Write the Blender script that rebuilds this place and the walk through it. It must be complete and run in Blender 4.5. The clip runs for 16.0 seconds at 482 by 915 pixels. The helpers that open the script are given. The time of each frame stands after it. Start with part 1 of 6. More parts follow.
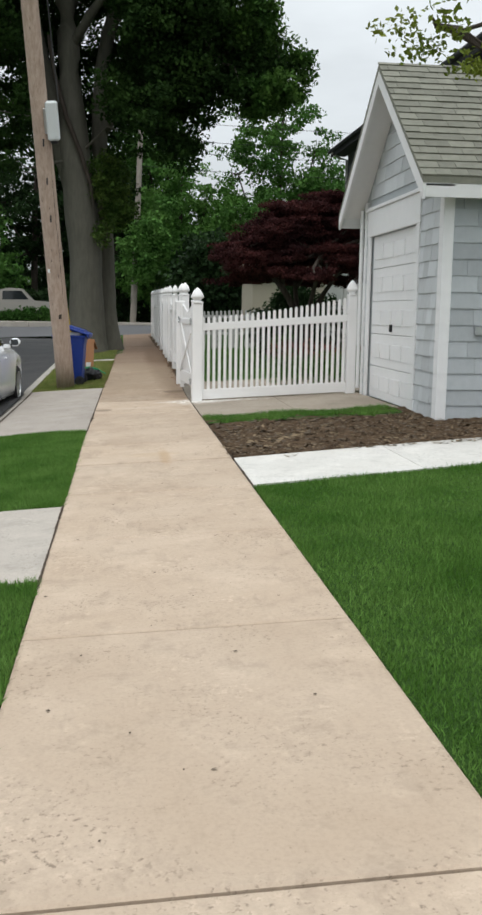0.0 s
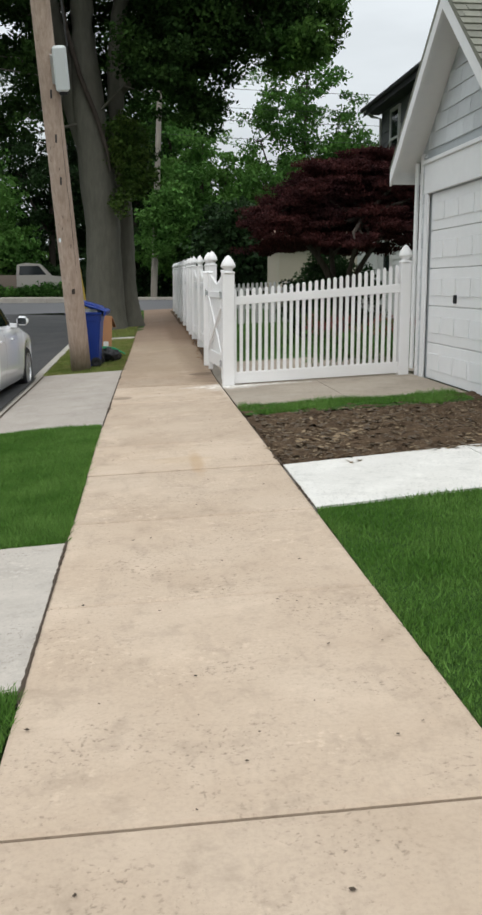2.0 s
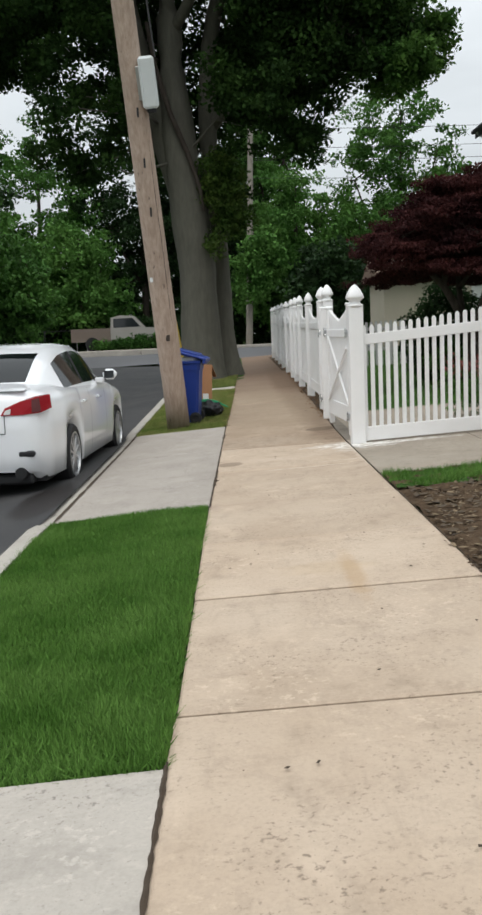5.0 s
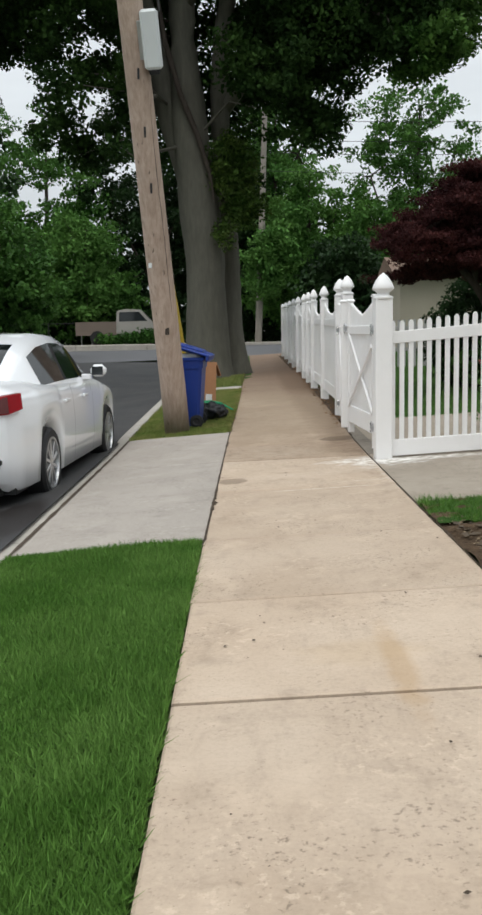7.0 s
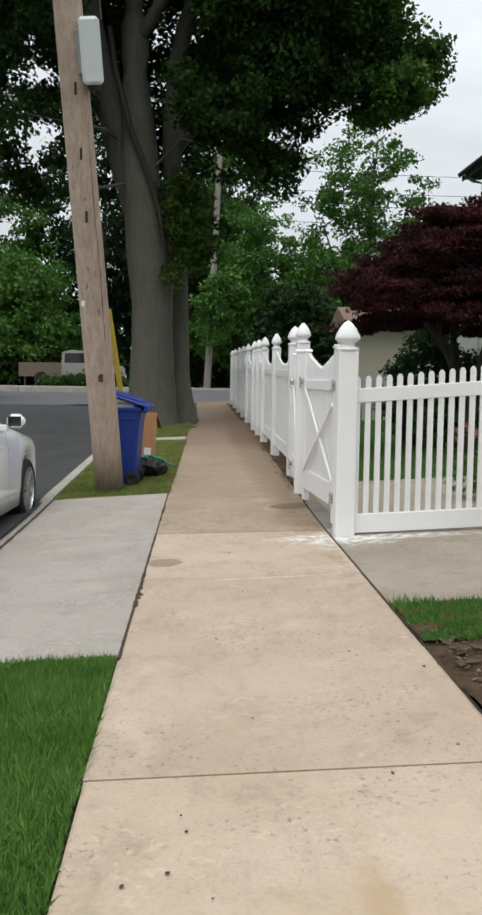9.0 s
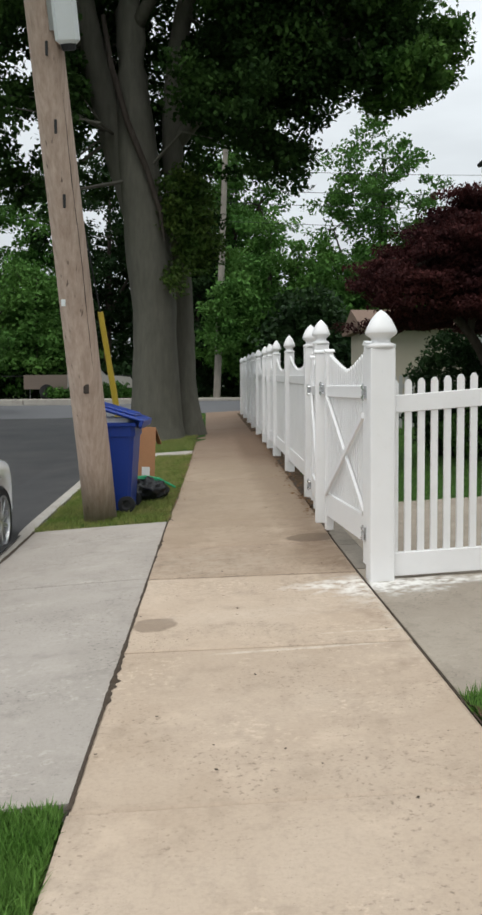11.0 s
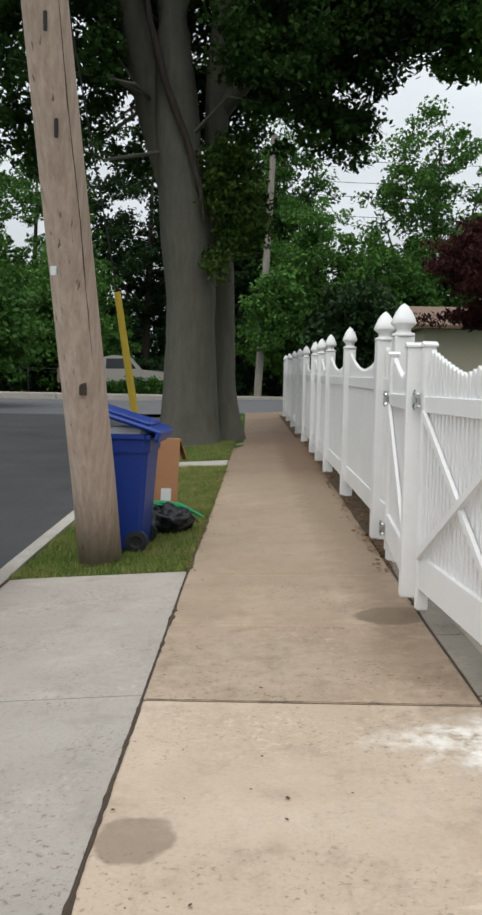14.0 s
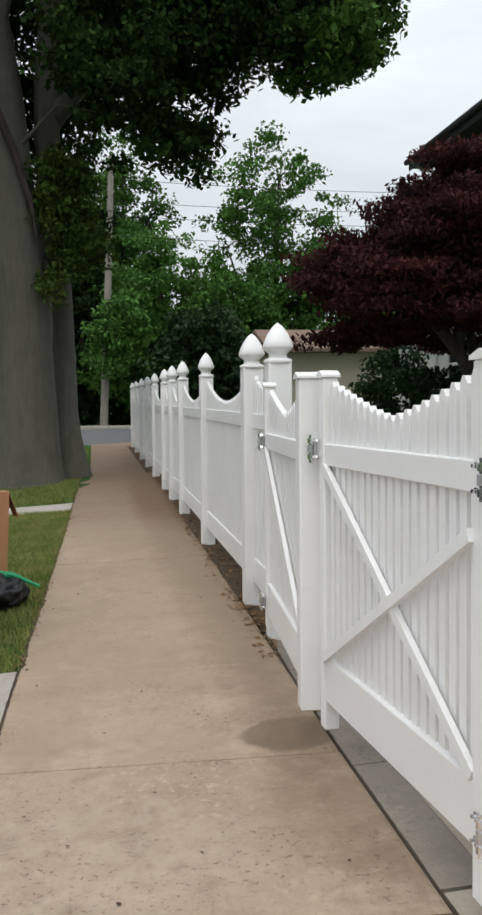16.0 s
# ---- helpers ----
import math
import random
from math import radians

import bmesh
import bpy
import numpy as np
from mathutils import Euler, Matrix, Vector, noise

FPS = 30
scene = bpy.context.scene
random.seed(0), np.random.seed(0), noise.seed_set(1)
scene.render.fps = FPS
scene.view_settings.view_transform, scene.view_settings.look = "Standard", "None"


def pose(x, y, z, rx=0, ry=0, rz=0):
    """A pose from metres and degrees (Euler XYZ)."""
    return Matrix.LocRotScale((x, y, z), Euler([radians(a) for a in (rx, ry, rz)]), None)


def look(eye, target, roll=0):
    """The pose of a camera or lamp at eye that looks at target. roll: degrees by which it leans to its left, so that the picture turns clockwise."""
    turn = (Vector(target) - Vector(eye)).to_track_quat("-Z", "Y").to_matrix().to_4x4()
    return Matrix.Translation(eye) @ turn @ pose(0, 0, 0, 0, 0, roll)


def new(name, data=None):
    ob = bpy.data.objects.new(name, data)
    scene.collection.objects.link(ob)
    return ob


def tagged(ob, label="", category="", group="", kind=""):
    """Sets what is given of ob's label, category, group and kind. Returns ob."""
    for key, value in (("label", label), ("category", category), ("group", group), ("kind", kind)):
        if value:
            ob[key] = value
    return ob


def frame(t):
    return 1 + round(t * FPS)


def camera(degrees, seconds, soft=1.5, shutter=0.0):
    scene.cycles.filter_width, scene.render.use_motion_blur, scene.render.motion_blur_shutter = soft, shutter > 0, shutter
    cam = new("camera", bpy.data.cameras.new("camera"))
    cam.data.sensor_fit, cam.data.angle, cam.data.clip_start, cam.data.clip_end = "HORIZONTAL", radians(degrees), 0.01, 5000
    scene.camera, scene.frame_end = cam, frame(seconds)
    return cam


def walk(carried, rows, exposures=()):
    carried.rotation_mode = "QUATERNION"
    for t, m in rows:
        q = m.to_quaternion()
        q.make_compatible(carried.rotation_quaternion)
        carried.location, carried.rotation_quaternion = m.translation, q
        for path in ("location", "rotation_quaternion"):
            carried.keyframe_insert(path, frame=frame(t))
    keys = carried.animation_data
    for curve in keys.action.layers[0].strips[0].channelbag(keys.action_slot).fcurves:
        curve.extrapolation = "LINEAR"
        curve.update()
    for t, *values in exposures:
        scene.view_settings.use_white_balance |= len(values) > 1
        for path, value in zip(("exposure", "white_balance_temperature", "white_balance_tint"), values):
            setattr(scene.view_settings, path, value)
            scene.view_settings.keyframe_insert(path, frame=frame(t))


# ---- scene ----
cam = camera(28.9, 16.0, soft=2.8)
PATH = [
    (0, (-0.265, -2.114, 1.37), (-0.017, -0.153, 1.062), 0.8),
    (0.5, (-0.249, -1.57, 1.338), (-0.089, 0.402, 1.044), 0.9),
    (1, (-0.248, -1.117, 1.318), (-0.124, 0.849, 0.972), 0.1),
    (1.5, (-0.261, -0.737, 1.327), (-0.082, 1.223, 0.972), -0.9),
    (2, (-0.262, -0.361, 1.341), (-0.062, 1.596, 0.978), -0.0),
    (2.5, (-0.313, -0.091, 1.356), (-0.035, 1.874, 1.111), -3.5),
    (3, (-0.33, 0.384, 1.345), (-0.155, 2.362, 1.103), 0.3),
    (3.5, (-0.35, 0.779, 1.333), (-0.195, 2.759, 1.097), -2.0),
    (4, (-0.33, 1.162, 1.329), (-0.238, 3.147, 1.103), -1.1),
    (4.5, (-0.404, 1.626, 1.275), (-0.394, 3.61, 1.028), -0.9),
    (5, (-0.439, 1.961, 1.253), (-0.44, 3.943, 0.991), -2.5),
    (7.5, (-0.412, 3.724, 1.215), (-0.412, 5.706, 0.948), -0.5),
    (8, (-0.382, 4.007, 1.229), (-0.323, 5.989, 0.971), -0.3),
    (8.5, (-0.396, 4.306, 1.273), (-0.226, 6.287, 1.054), -1.3),
    (9, (-0.354, 4.71, 1.271), (-0.254, 6.7, 1.099), 0.8),
    (11.5, (-0.257, 6.526, 1.259), (-0.18, 8.519, 1.117), -0.8),
    (12, (-0.262, 6.88, 1.281), (-0.09, 8.869, 1.162), -0.6),
    (12.5, (-0.229, 7.26, 1.298), (-0.144, 9.255, 1.202), 0.7),
    (13, (-0.289, 7.649, 1.309), (-0.261, 9.647, 1.245), -0.2),
    (13.5, (-0.244, 8.145, 1.306), (-0.304, 10.143, 1.22), 1.1),
    (14, (-0.248, 8.562, 1.303), (-0.257, 10.555, 1.144), 1.1),
    (14.5, (-0.233, 8.769, 1.335), (-0.065, 10.76, 1.236), 1.1),
    (15, (-0.215, 9.116, 1.361), (0.013, 11.101, 1.269), 1.7),
    (15.5, (-0.254, 9.518, 1.375), (0.028, 11.495, 1.269), -0.6),
    (16, (-0.208, 9.905, 1.391), (0.103, 11.878, 1.287), -0.6),
]
walk(cam, [(t, look(eye, target, roll)) for t, eye, target, roll in PATH])

# ---------------------------------------------------------------- world, sun
world = bpy.data.worlds.new("overcast_sky")
scene.world = world
world.use_nodes = True
wn, wl = world.node_tree.nodes, world.node_tree.links
wn.clear()


def wnode(kind, **sets):
    n = wn.new(kind)
    for key, value in sets.items():
        n.inputs[key].default_value = value
    return n


sky = wnode("ShaderNodeTexSky")
sky.sky_type, sky.sun_disc = "NISHITA", False
sky.sun_elevation, sky.sun_rotation, sky.dust_density = radians(58), radians(200), 3.0
sky_dim = wnode("ShaderNodeVectorMath")
sky_dim.operation = "SCALE"
sky_dim.inputs["Scale"].default_value = 0.10
wl.new(sky.outputs[0], sky_dim.inputs[0])
coord = wnode("ShaderNodeTexCoord")
split = wnode("ShaderNodeSeparateXYZ")
wl.new(coord.outputs["Generated"], split.inputs[0])
height = wnode("ShaderNodeMapRange")
height.inputs["From Min"].default_value, height.inputs["From Max"].default_value = 0.0, 1.0
height.inputs["To Min"].default_value, height.inputs["To Max"].default_value = 0.60, 1.75
wl.new(split.outputs["Z"], height.inputs["Value"])
clouds = wnode("ShaderNodeTexNoise", Scale=2.6, Detail=5.0, Roughness=0.55)
stretch = wnode("ShaderNodeMapping")
stretch.inputs["Scale"].default_value = (1, 1, 3.5)
wl.new(coord.outputs["Generated"], stretch.inputs[0])
wl.new(stretch.outputs[0], clouds.inputs["Vector"])
cloud_tone = wnode("ShaderNodeMapRange")
for key, value in (("From Min", 0.3), ("From Max", 0.7), ("To Min", 0.86), ("To Max", 1.12)):
    cloud_tone.inputs[key].default_value = value
wl.new(clouds.outputs["Fac"], cloud_tone.inputs["Value"])
tone = wnode("ShaderNodeMath")
tone.operation = "MULTIPLY"
wl.new(height.outputs[0], tone.inputs[0])
wl.new(cloud_tone.outputs[0], tone.inputs[1])
grey = wnode("ShaderNodeVectorMath")
grey.operation = "SCALE"
grey.inputs[0].default_value = (0.94, 1.0, 1.035)
wl.new(tone.outputs[0], grey.inputs["Scale"])
blend = wnode("ShaderNodeMix")
blend.data_type = "RGBA"
blend.inputs[0].default_value = 0.92
wl.new(sky_dim.outputs[0], blend.inputs[6])
wl.new(grey.outputs[0], blend.inputs[7])
back = wnode("ShaderNodeBackground", Strength=1.0)
wl.new(blend.outputs[2], back.inputs["Color"])
wout = wnode("ShaderNodeOutputWorld")
wl.new(back.outputs[0], wout.inputs["Surface"])

sun = new("sun", bpy.data.lights.new("sun", "SUN"))
sun.data.energy, sun.data.angle, sun.data.color = 0.9, radians(35), (1.0, 0.96, 0.9)
sun.matrix_world = look((0, 0, 40), (6.0, 18.0, 0))

# ---------------------------------------------------------------- materials


class Mat:
    """A small builder of node materials."""

    def __init__(self, name, rough=0.8, metal=0.0, spec=0.3):
        self.m = bpy.data.materials.new(name)
        self.m.use_nodes = True
        self.n, self.l = self.m.node_tree.nodes, self.m.node_tree.links
        self.b = self.n["Principled BSDF"]
        self.b.inputs["Roughness"].default_value = rough
        self.b.inputs["Metallic"].default_value = metal
        self.b.inputs["Specular IOR Level"].default_value = spec
        self.pos = self.n.new("ShaderNodeNewGeometry").outputs["Position"]

    def node(self, kind, **sets):
        n = self.n.new(kind)
        for key, value in sets.items():
            n.inputs[key].default_value = value
        return n

    def local(self):
        self.pos = self.n.new("ShaderNodeTexCoord").outputs["Object"]
        return self

    def noise(self, scale, detail=4.0, rough=0.6, stretch=(1, 1, 1)):
        mp = self.node("ShaderNodeMapping")
        mp.inputs["Scale"].default_value = stretch
        self.l.new(self.pos, mp.inputs[0])
        t = self.node("ShaderNodeTexNoise", Scale=scale, Detail=detail, Roughness=rough)
        self.l.new(mp.outputs[0], t.inputs["Vector"])
        return t.outputs["Fac"]

    def ramp(self, fac, a, b):
        r = self.node("ShaderNodeMapRange")
        r.inputs["From Min"].default_value, r.inputs["From Max"].default_value = a, b
        self.l.new(fac, r.inputs["Value"])
        return r.outputs[0]

    def math(self, op, a, b):
        m = self.node("ShaderNodeMath")
        m.operation = op
        for k, v in ((0, a), (1, b)):
            if isinstance(v, (int, float)):
                m.inputs[k].default_value = v
            else:
                self.l.new(v, m.inputs[k])
        return m.outputs[0]

    def mix(self, fac, a, b, mode="MIX"):
        m = self.node("ShaderNodeMix")
        m.data_type, m.blend_type = "RGBA", mode
        for k, v in ((0, fac), (6, a), (7, b)):
            if isinstance(v, tuple):
                m.inputs[k].default_value = (*v, 1)
            elif isinstance(v, (int, float)):
                m.inputs[k].default_value = v
            else:
                self.l.new(v, m.inputs[k])
        return m.outputs[2]

    def spot(self, x, y, rx, ry, soft=0.25, wobble=0.35):
        """1 inside an uneven patch round (x, y), 0 outside."""
        d = self.node("ShaderNodeVectorMath")
        d.operation = "SUBTRACT"
        self.l.new(self.pos, d.inputs[0])
        d.inputs[1].default_value = (x, y, 0)
        s = self.node("ShaderNodeVectorMath")
        s.operation = "MULTIPLY"
        self.l.new(d.outputs[0], s.inputs[0])
        s.inputs[1].default_value = (1 / rx, 1 / ry, 0)
        ln = self.node("ShaderNodeVectorMath")
        ln.operation = "LENGTH"
        self.l.new(s.outputs[0], ln.inputs[0])
        n = self.math("MULTIPLY", self.math("SUBTRACT", self.noise(9.0, 3), 0.5), wobble * 2)
        return self.ramp(self.math("ADD", ln.outputs["Value"], n), 1.0 + soft, 1.0 - soft)

    def color(self, c):
        if isinstance(c, tuple):
            self.b.inputs["Base Color"].default_value = (*c, 1)
        else:
            self.l.new(c, self.b.inputs["Base Color"])
        return self

    def bump(self, fac, strength=0.3, dist=0.01):
        b = self.node("ShaderNodeBump", Strength=strength, Distance=dist)
        self.l.new(fac, b.inputs["Height"])
        self.l.new(b.outputs[0], self.b.inputs["Normal"])
        return self

    def vary(self, col, amount=0.15, island=False):
        """Lightness varied from piece to piece."""
        r = self.n.new("ShaderNodeNewGeometry").outputs["Random Per Island"] if island else self.n.new("ShaderNodeObjectInfo").outputs["Random"]
        h = self.node("ShaderNodeHueSaturation")
        v = self.node("ShaderNodeMapRange")
        v.inputs["To Min"].default_value, v.inputs["To Max"].default_value = 1 - amount, 1 + amount
        self.l.new(r, v.inputs["Value"])
        self.l.new(v.outputs[0], h.inputs["Value"])
        if isinstance(col, tuple):
            h.inputs["Color"].default_value = (*col, 1)
        else:
            self.l.new(col, h.inputs["Color"])
        return h.outputs[0]

    def gloss(self, fac):
        self.l.new(fac, self.b.inputs["Roughness"])
        return self


def plain(name, col, rough=0.6, metal=0.0, spec=0.4, scale=14.0, amount=0.12, bump=0.05, local=False):
    m = Mat(name, rough, metal, spec)
    if local:
        m.local()
    f = m.noise(scale, 5)
    g = m.noise(scale / 9, 3)
    dark = tuple(c * (1 - amount) for c in col)
    light = tuple(min(1, c * (1 + amount * 0.7)) for c in col)
    m.color(m.mix(m.math("ADD", m.math("MULTIPLY", f, 0.5), m.math("MULTIPLY", g, 0.5)), dark, light))
    if bump:
        m.bump(f, bump, 0.01)
    return m.m


def concrete(name, base, warm, spots=(), pale=(), wear=1.0):
    m = Mat(name, 0.9, 0, 0.2)
    c = m.mix(m.ramp(m.noise(1.1, 4), 0.35, 0.68), base, warm)
    c = m.vary(c, 0.05)
    grain = m.noise(60, 6, 0.7)
    c = m.mix(m.math("MULTIPLY", m.ramp(grain, 0.45, 0.85), 0.35), c, tuple(v * 0.55 for v in base))
    blot = m.ramp(m.noise(4.2, 7, 0.75), 0.52, 0.72)
    c = m.mix(m.math("MULTIPLY", blot, 0.5 * wear), c, tuple(v * 0.6 for v in base))
    smear = m.ramp(m.noise(1.0, 5, 0.7, (9, 2.2, 1)), 0.55, 0.75)
    c = m.mix(m.math("MULTIPLY", smear, 0.36 * wear), c, tuple(v * 0.68 for v in base))
    wash = m.ramp(m.noise(2.3, 5, 0.65), 0.55, 0.75)
    c = m.mix(m.math("MULTIPLY", wash, 0.5 * wear), c, tuple(min(1, v * 1.22) for v in warm))
    patch = m.ramp(m.noise(1.7, 3), 0.42, 0.6)
    pit = m.math("MULTIPLY", m.ramp(m.noise(46, 4, 0.65), 0.58, 0.66), patch)
    c = m.mix(m.math("MULTIPLY", pit, 0.7 * wear), c, tuple(v * 0.42 for v in base))
    worn = m.math("MULTIPLY", m.ramp(m.noise(24, 5, 0.7), 0.54, 0.64), m.ramp(m.noise(1.3, 4, 0.6), 0.48, 0.62))
    c = m.mix(m.math("MULTIPLY", worn, 0.45 * wear), c, tuple(min(1, v * 1.3) for v in warm))
    dot = m.ramp(m.noise(75, 2), 0.69, 0.74)
    c = m.mix(m.math("MULTIPLY", dot, 0.5), c, tuple(v * 0.42 for v in base))
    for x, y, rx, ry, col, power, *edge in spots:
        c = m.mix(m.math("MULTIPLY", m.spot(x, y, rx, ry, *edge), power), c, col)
    for x, y, rx, ry, col, power in pale:
        worn = m.math("MULTIPLY", m.spot(x, y, rx, ry, 0.4, 0.8), m.ramp(m.noise(14, 4), 0.35, 0.6))
        c = m.mix(m.math("MULTIPLY", worn, power), c, col)
    m.color(c)
    relief = m.math("SUBTRACT", m.math("ADD", grain, m.math("MULTIPLY", m.noise(7, 4), 0.8)), m.math("MULTIPLY", pit, 0.9))
    m.bump(relief, 0.45, 0.006)
    return m.m


WALK_MARKS = dict(
                  spots=[(0.60, 13.70, 0.22, 0.19, (0.12, 0.09, 0.065), 0.72, 0.09, 0.2), (-0.55, 11.2, 0.115, 0.15, (0.17, 0.125, 0.09), 0.6, 0.08, 0.38),
                         (0.12, 6.7, 0.05, 0.42, (0.40, 0.26, 0.13), 0.42, 0.4, 0.6), (0.0, 6.85, 0.22, 0.12, (0.40, 0.28, 0.15), 0.22, 0.4, 0.7),
                         # spots centred past y 20 carry tree shade as well as dirt in colour
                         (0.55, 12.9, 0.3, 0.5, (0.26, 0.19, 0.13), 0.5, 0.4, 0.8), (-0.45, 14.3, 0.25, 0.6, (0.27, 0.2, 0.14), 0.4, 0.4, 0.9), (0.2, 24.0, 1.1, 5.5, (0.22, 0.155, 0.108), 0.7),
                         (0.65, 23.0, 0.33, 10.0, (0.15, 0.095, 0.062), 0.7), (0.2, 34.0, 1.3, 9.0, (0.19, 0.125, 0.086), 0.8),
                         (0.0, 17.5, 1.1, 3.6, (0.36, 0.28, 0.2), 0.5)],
                  pale=[(0.74, 11.82, 0.26, 0.24, (0.85, 0.82, 0.77), 0.95), (0.52, 11.9, 0.28, 0.10, (0.78, 0.74, 0.68), 0.8), (0.66, 11.5, 0.12, 0.2, (0.72, 0.66, 0.58), 0.4), (-0.2, 12.9, 0.5, 0.45, (0.46, 0.385, 0.30), 0.4), (0.1, 11.3, 0.5, 0.12, (0.58, 0.48, 0.385), 0.4), (0.3, 10.58, 0.5, 0.02, (0.68, 0.6, 0.5), 0.6), (0.55, 10.8, 0.25, 0.012, (0.68, 0.6, 0.5), 0.5), (0.74, 11.2, 0.05, 0.7, (0.62, 0.55, 0.46), 0.6)])
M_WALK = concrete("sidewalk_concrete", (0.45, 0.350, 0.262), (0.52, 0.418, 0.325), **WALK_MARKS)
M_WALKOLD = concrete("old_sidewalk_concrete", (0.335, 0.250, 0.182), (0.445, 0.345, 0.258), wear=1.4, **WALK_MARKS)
M_APRON = concrete("apron_concrete", (0.342, 0.305, 0.268), (0.395, 0.355, 0.315))
M_APRON2 = concrete("pale_apron_concrete", (0.42, 0.38, 0.335), (0.48, 0.435, 0.385))
M_DRIVE = concrete("driveway_concrete", (0.30, 0.255, 0.205), (0.37, 0.32, 0.26), pale=[(0.9, 11.8, 0.3, 0.2, (0.8, 0.78, 0.74), 0.9), (1.0, 11.85, 0.7, 0.1, (0.8, 0.78, 0.74), 0.9)])
M_EDGE = concrete("dirty_edge_concrete", (0.19, 0.165, 0.135), (0.27, 0.235, 0.195))
M_STRIP = concrete("new_concrete", (0.62, 0.60, 0.56), (0.68, 0.66, 0.62))
M_KERB = concrete("kerb_concrete", (0.38, 0.35, 0.31), (0.45, 0.42, 0.37))
M_JOINT = plain("joint_dirt", (0.065, 0.046, 0.031), 1.0, scale=40, amount=0.6, bump=0.5)


def asphalt():
    m = Mat("asphalt", 0.85, 0, 0.3)
    c = m.mix(m.ramp(m.noise(0.7, 4), 0.35, 0.7), (0.036, 0.036, 0.038), (0.058, 0.056, 0.055))
    c = m.mix(m.math("MULTIPLY", m.ramp(m.noise(150, 3), 0.55, 0.75), 0.5), c, (0.11, 0.105, 0.10))
    wet = m.spot(-2.24, 10.35, 0.24, 0.85, 0.15, 0.3)
    c = m.mix(m.math("MULTIPLY", wet, 0.92), c, (0.010, 0.007, 0.006))
    m.color(c)
    m.gloss(m.mix(wet, (0.85,) * 3, (0.62,) * 3))
    return m.bump(m.noise(120, 3), 0.4, 0.006).m


M_ROAD = asphalt()


def soil(name, a, b, scale):
    m = Mat(name, 1.0, 0, 0.1)
    c = m.mix(m.ramp(m.noise(scale, 6, 0.75), 0.3, 0.7), a, b)
    return m.color(c).bump(m.noise(scale * 2, 6, 0.8), 0.8, 0.03).m


M_SOIL = soil("bare_soil", (0.04, 0.026, 0.016), (0.14, 0.095, 0.06), 9)
M_GRASSBED = soil("grass_bed", (0.028, 0.07, 0.014), (0.058, 0.12, 0.025), 25)
M_GROUND = soil("far_ground", (0.04, 0.075, 0.02), (0.08, 0.12, 0.04), 3)


def leafy(name, a, b, spread=0.35, rough=0.55, clump=1.2):
    m = Mat(name, rough, 0, 0.10)
    c = m.mix(m.ramp(m.noise(clump, 3), 0.35, 0.65), a, b)
    m.color(m.vary(c, spread, island=True))
    m.b.inputs["Transmission Weight"].default_value = 0.0
    m.b.inputs["Subsurface Weight"].default_value = 0.0
    t = m.node("ShaderNodeBsdfTranslucent")
    m.l.new(m.b.inputs["Base Color"].links[0].from_socket, t.inputs["Color"])
    mx = m.node("ShaderNodeMixShader")
    mx.inputs[0].default_value = 0.25
    out = m.n["Material Output"]
    m.l.new(m.b.outputs[0], mx.inputs[1])
    m.l.new(t.outputs[0], mx.inputs[2])
    m.l.new(mx.outputs[0], out.inputs["Surface"])
    return m.m


M_GRASS = leafy("lawn_grass", (0.075, 0.175, 0.028), (0.135, 0.255, 0.056), 0.3, 0.65, 1.6)
M_GRASS2 = leafy("dry_verge_grass", (0.16, 0.22, 0.05), (0.30, 0.29, 0.105), 0.35, 0.7, 3)
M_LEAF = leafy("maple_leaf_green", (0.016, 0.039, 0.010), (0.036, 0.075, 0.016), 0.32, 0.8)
# lit copy of the maple leaf: daylight on the crown's edge as paler green
M_LEAF_LIT_EDGE = leafy("lit_edge_leaf_green", (0.04, 0.10, 0.02), (0.085, 0.165, 0.032), 0.35, 0.7)
M_LEAF_FAR = leafy("far_leaf_green", (0.04, 0.105, 0.022), (0.085, 0.19, 0.038), 0.35, 0.6, 0.5)
M_LEAF_DARK = leafy("dark_leaf_green", (0.012, 0.03, 0.010), (0.024, 0.05, 0.015), 0.35, 0.6, 0.6)
M_LEAF_LIGHT = leafy("light_leaf_green", (0.055, 0.14, 0.028), (0.105, 0.22, 0.048), 0.3, 0.6, 0.5)
M_LEAF_GOLD = leafy("yellow_green_leaf", (0.10, 0.15, 0.02), (0.17, 0.2, 0.03), 0.3)
M_LEAF_RED = leafy("red_maple_leaf", (0.026, 0.010, 0.011), (0.075, 0.024, 0.022), 0.4, 0.8, 2)
M_LEAF_IVY = leafy("trunk_sprout_leaf", (0.038, 0.082, 0.016), (0.082, 0.125, 0.026), 0.4)


def bark(name, a, b, sx=14, relief=0.7):
    m = Mat(name, 0.95, 0, 0.15)
    f = m.noise(1.0, 6, 0.7, (sx, sx, 1.6))
    c = m.mix(m.ramp(f, 0.35, 0.7), a, b)
    c = m.mix(m.math("MULTIPLY", m.ramp(m.noise(0.9, 3), 0.5, 0.75), 0.4), c, tuple(v * 0.6 for v in a))
    return m.color(c).bump(f, relief, 0.03).m


M_BARK = bark("grey_bark", (0.098, 0.094, 0.076), (0.132, 0.125, 0.102), 9, 0.4)
M_BARK2 = bark("dark_bark", (0.045, 0.036, 0.03), (0.08, 0.066, 0.055))


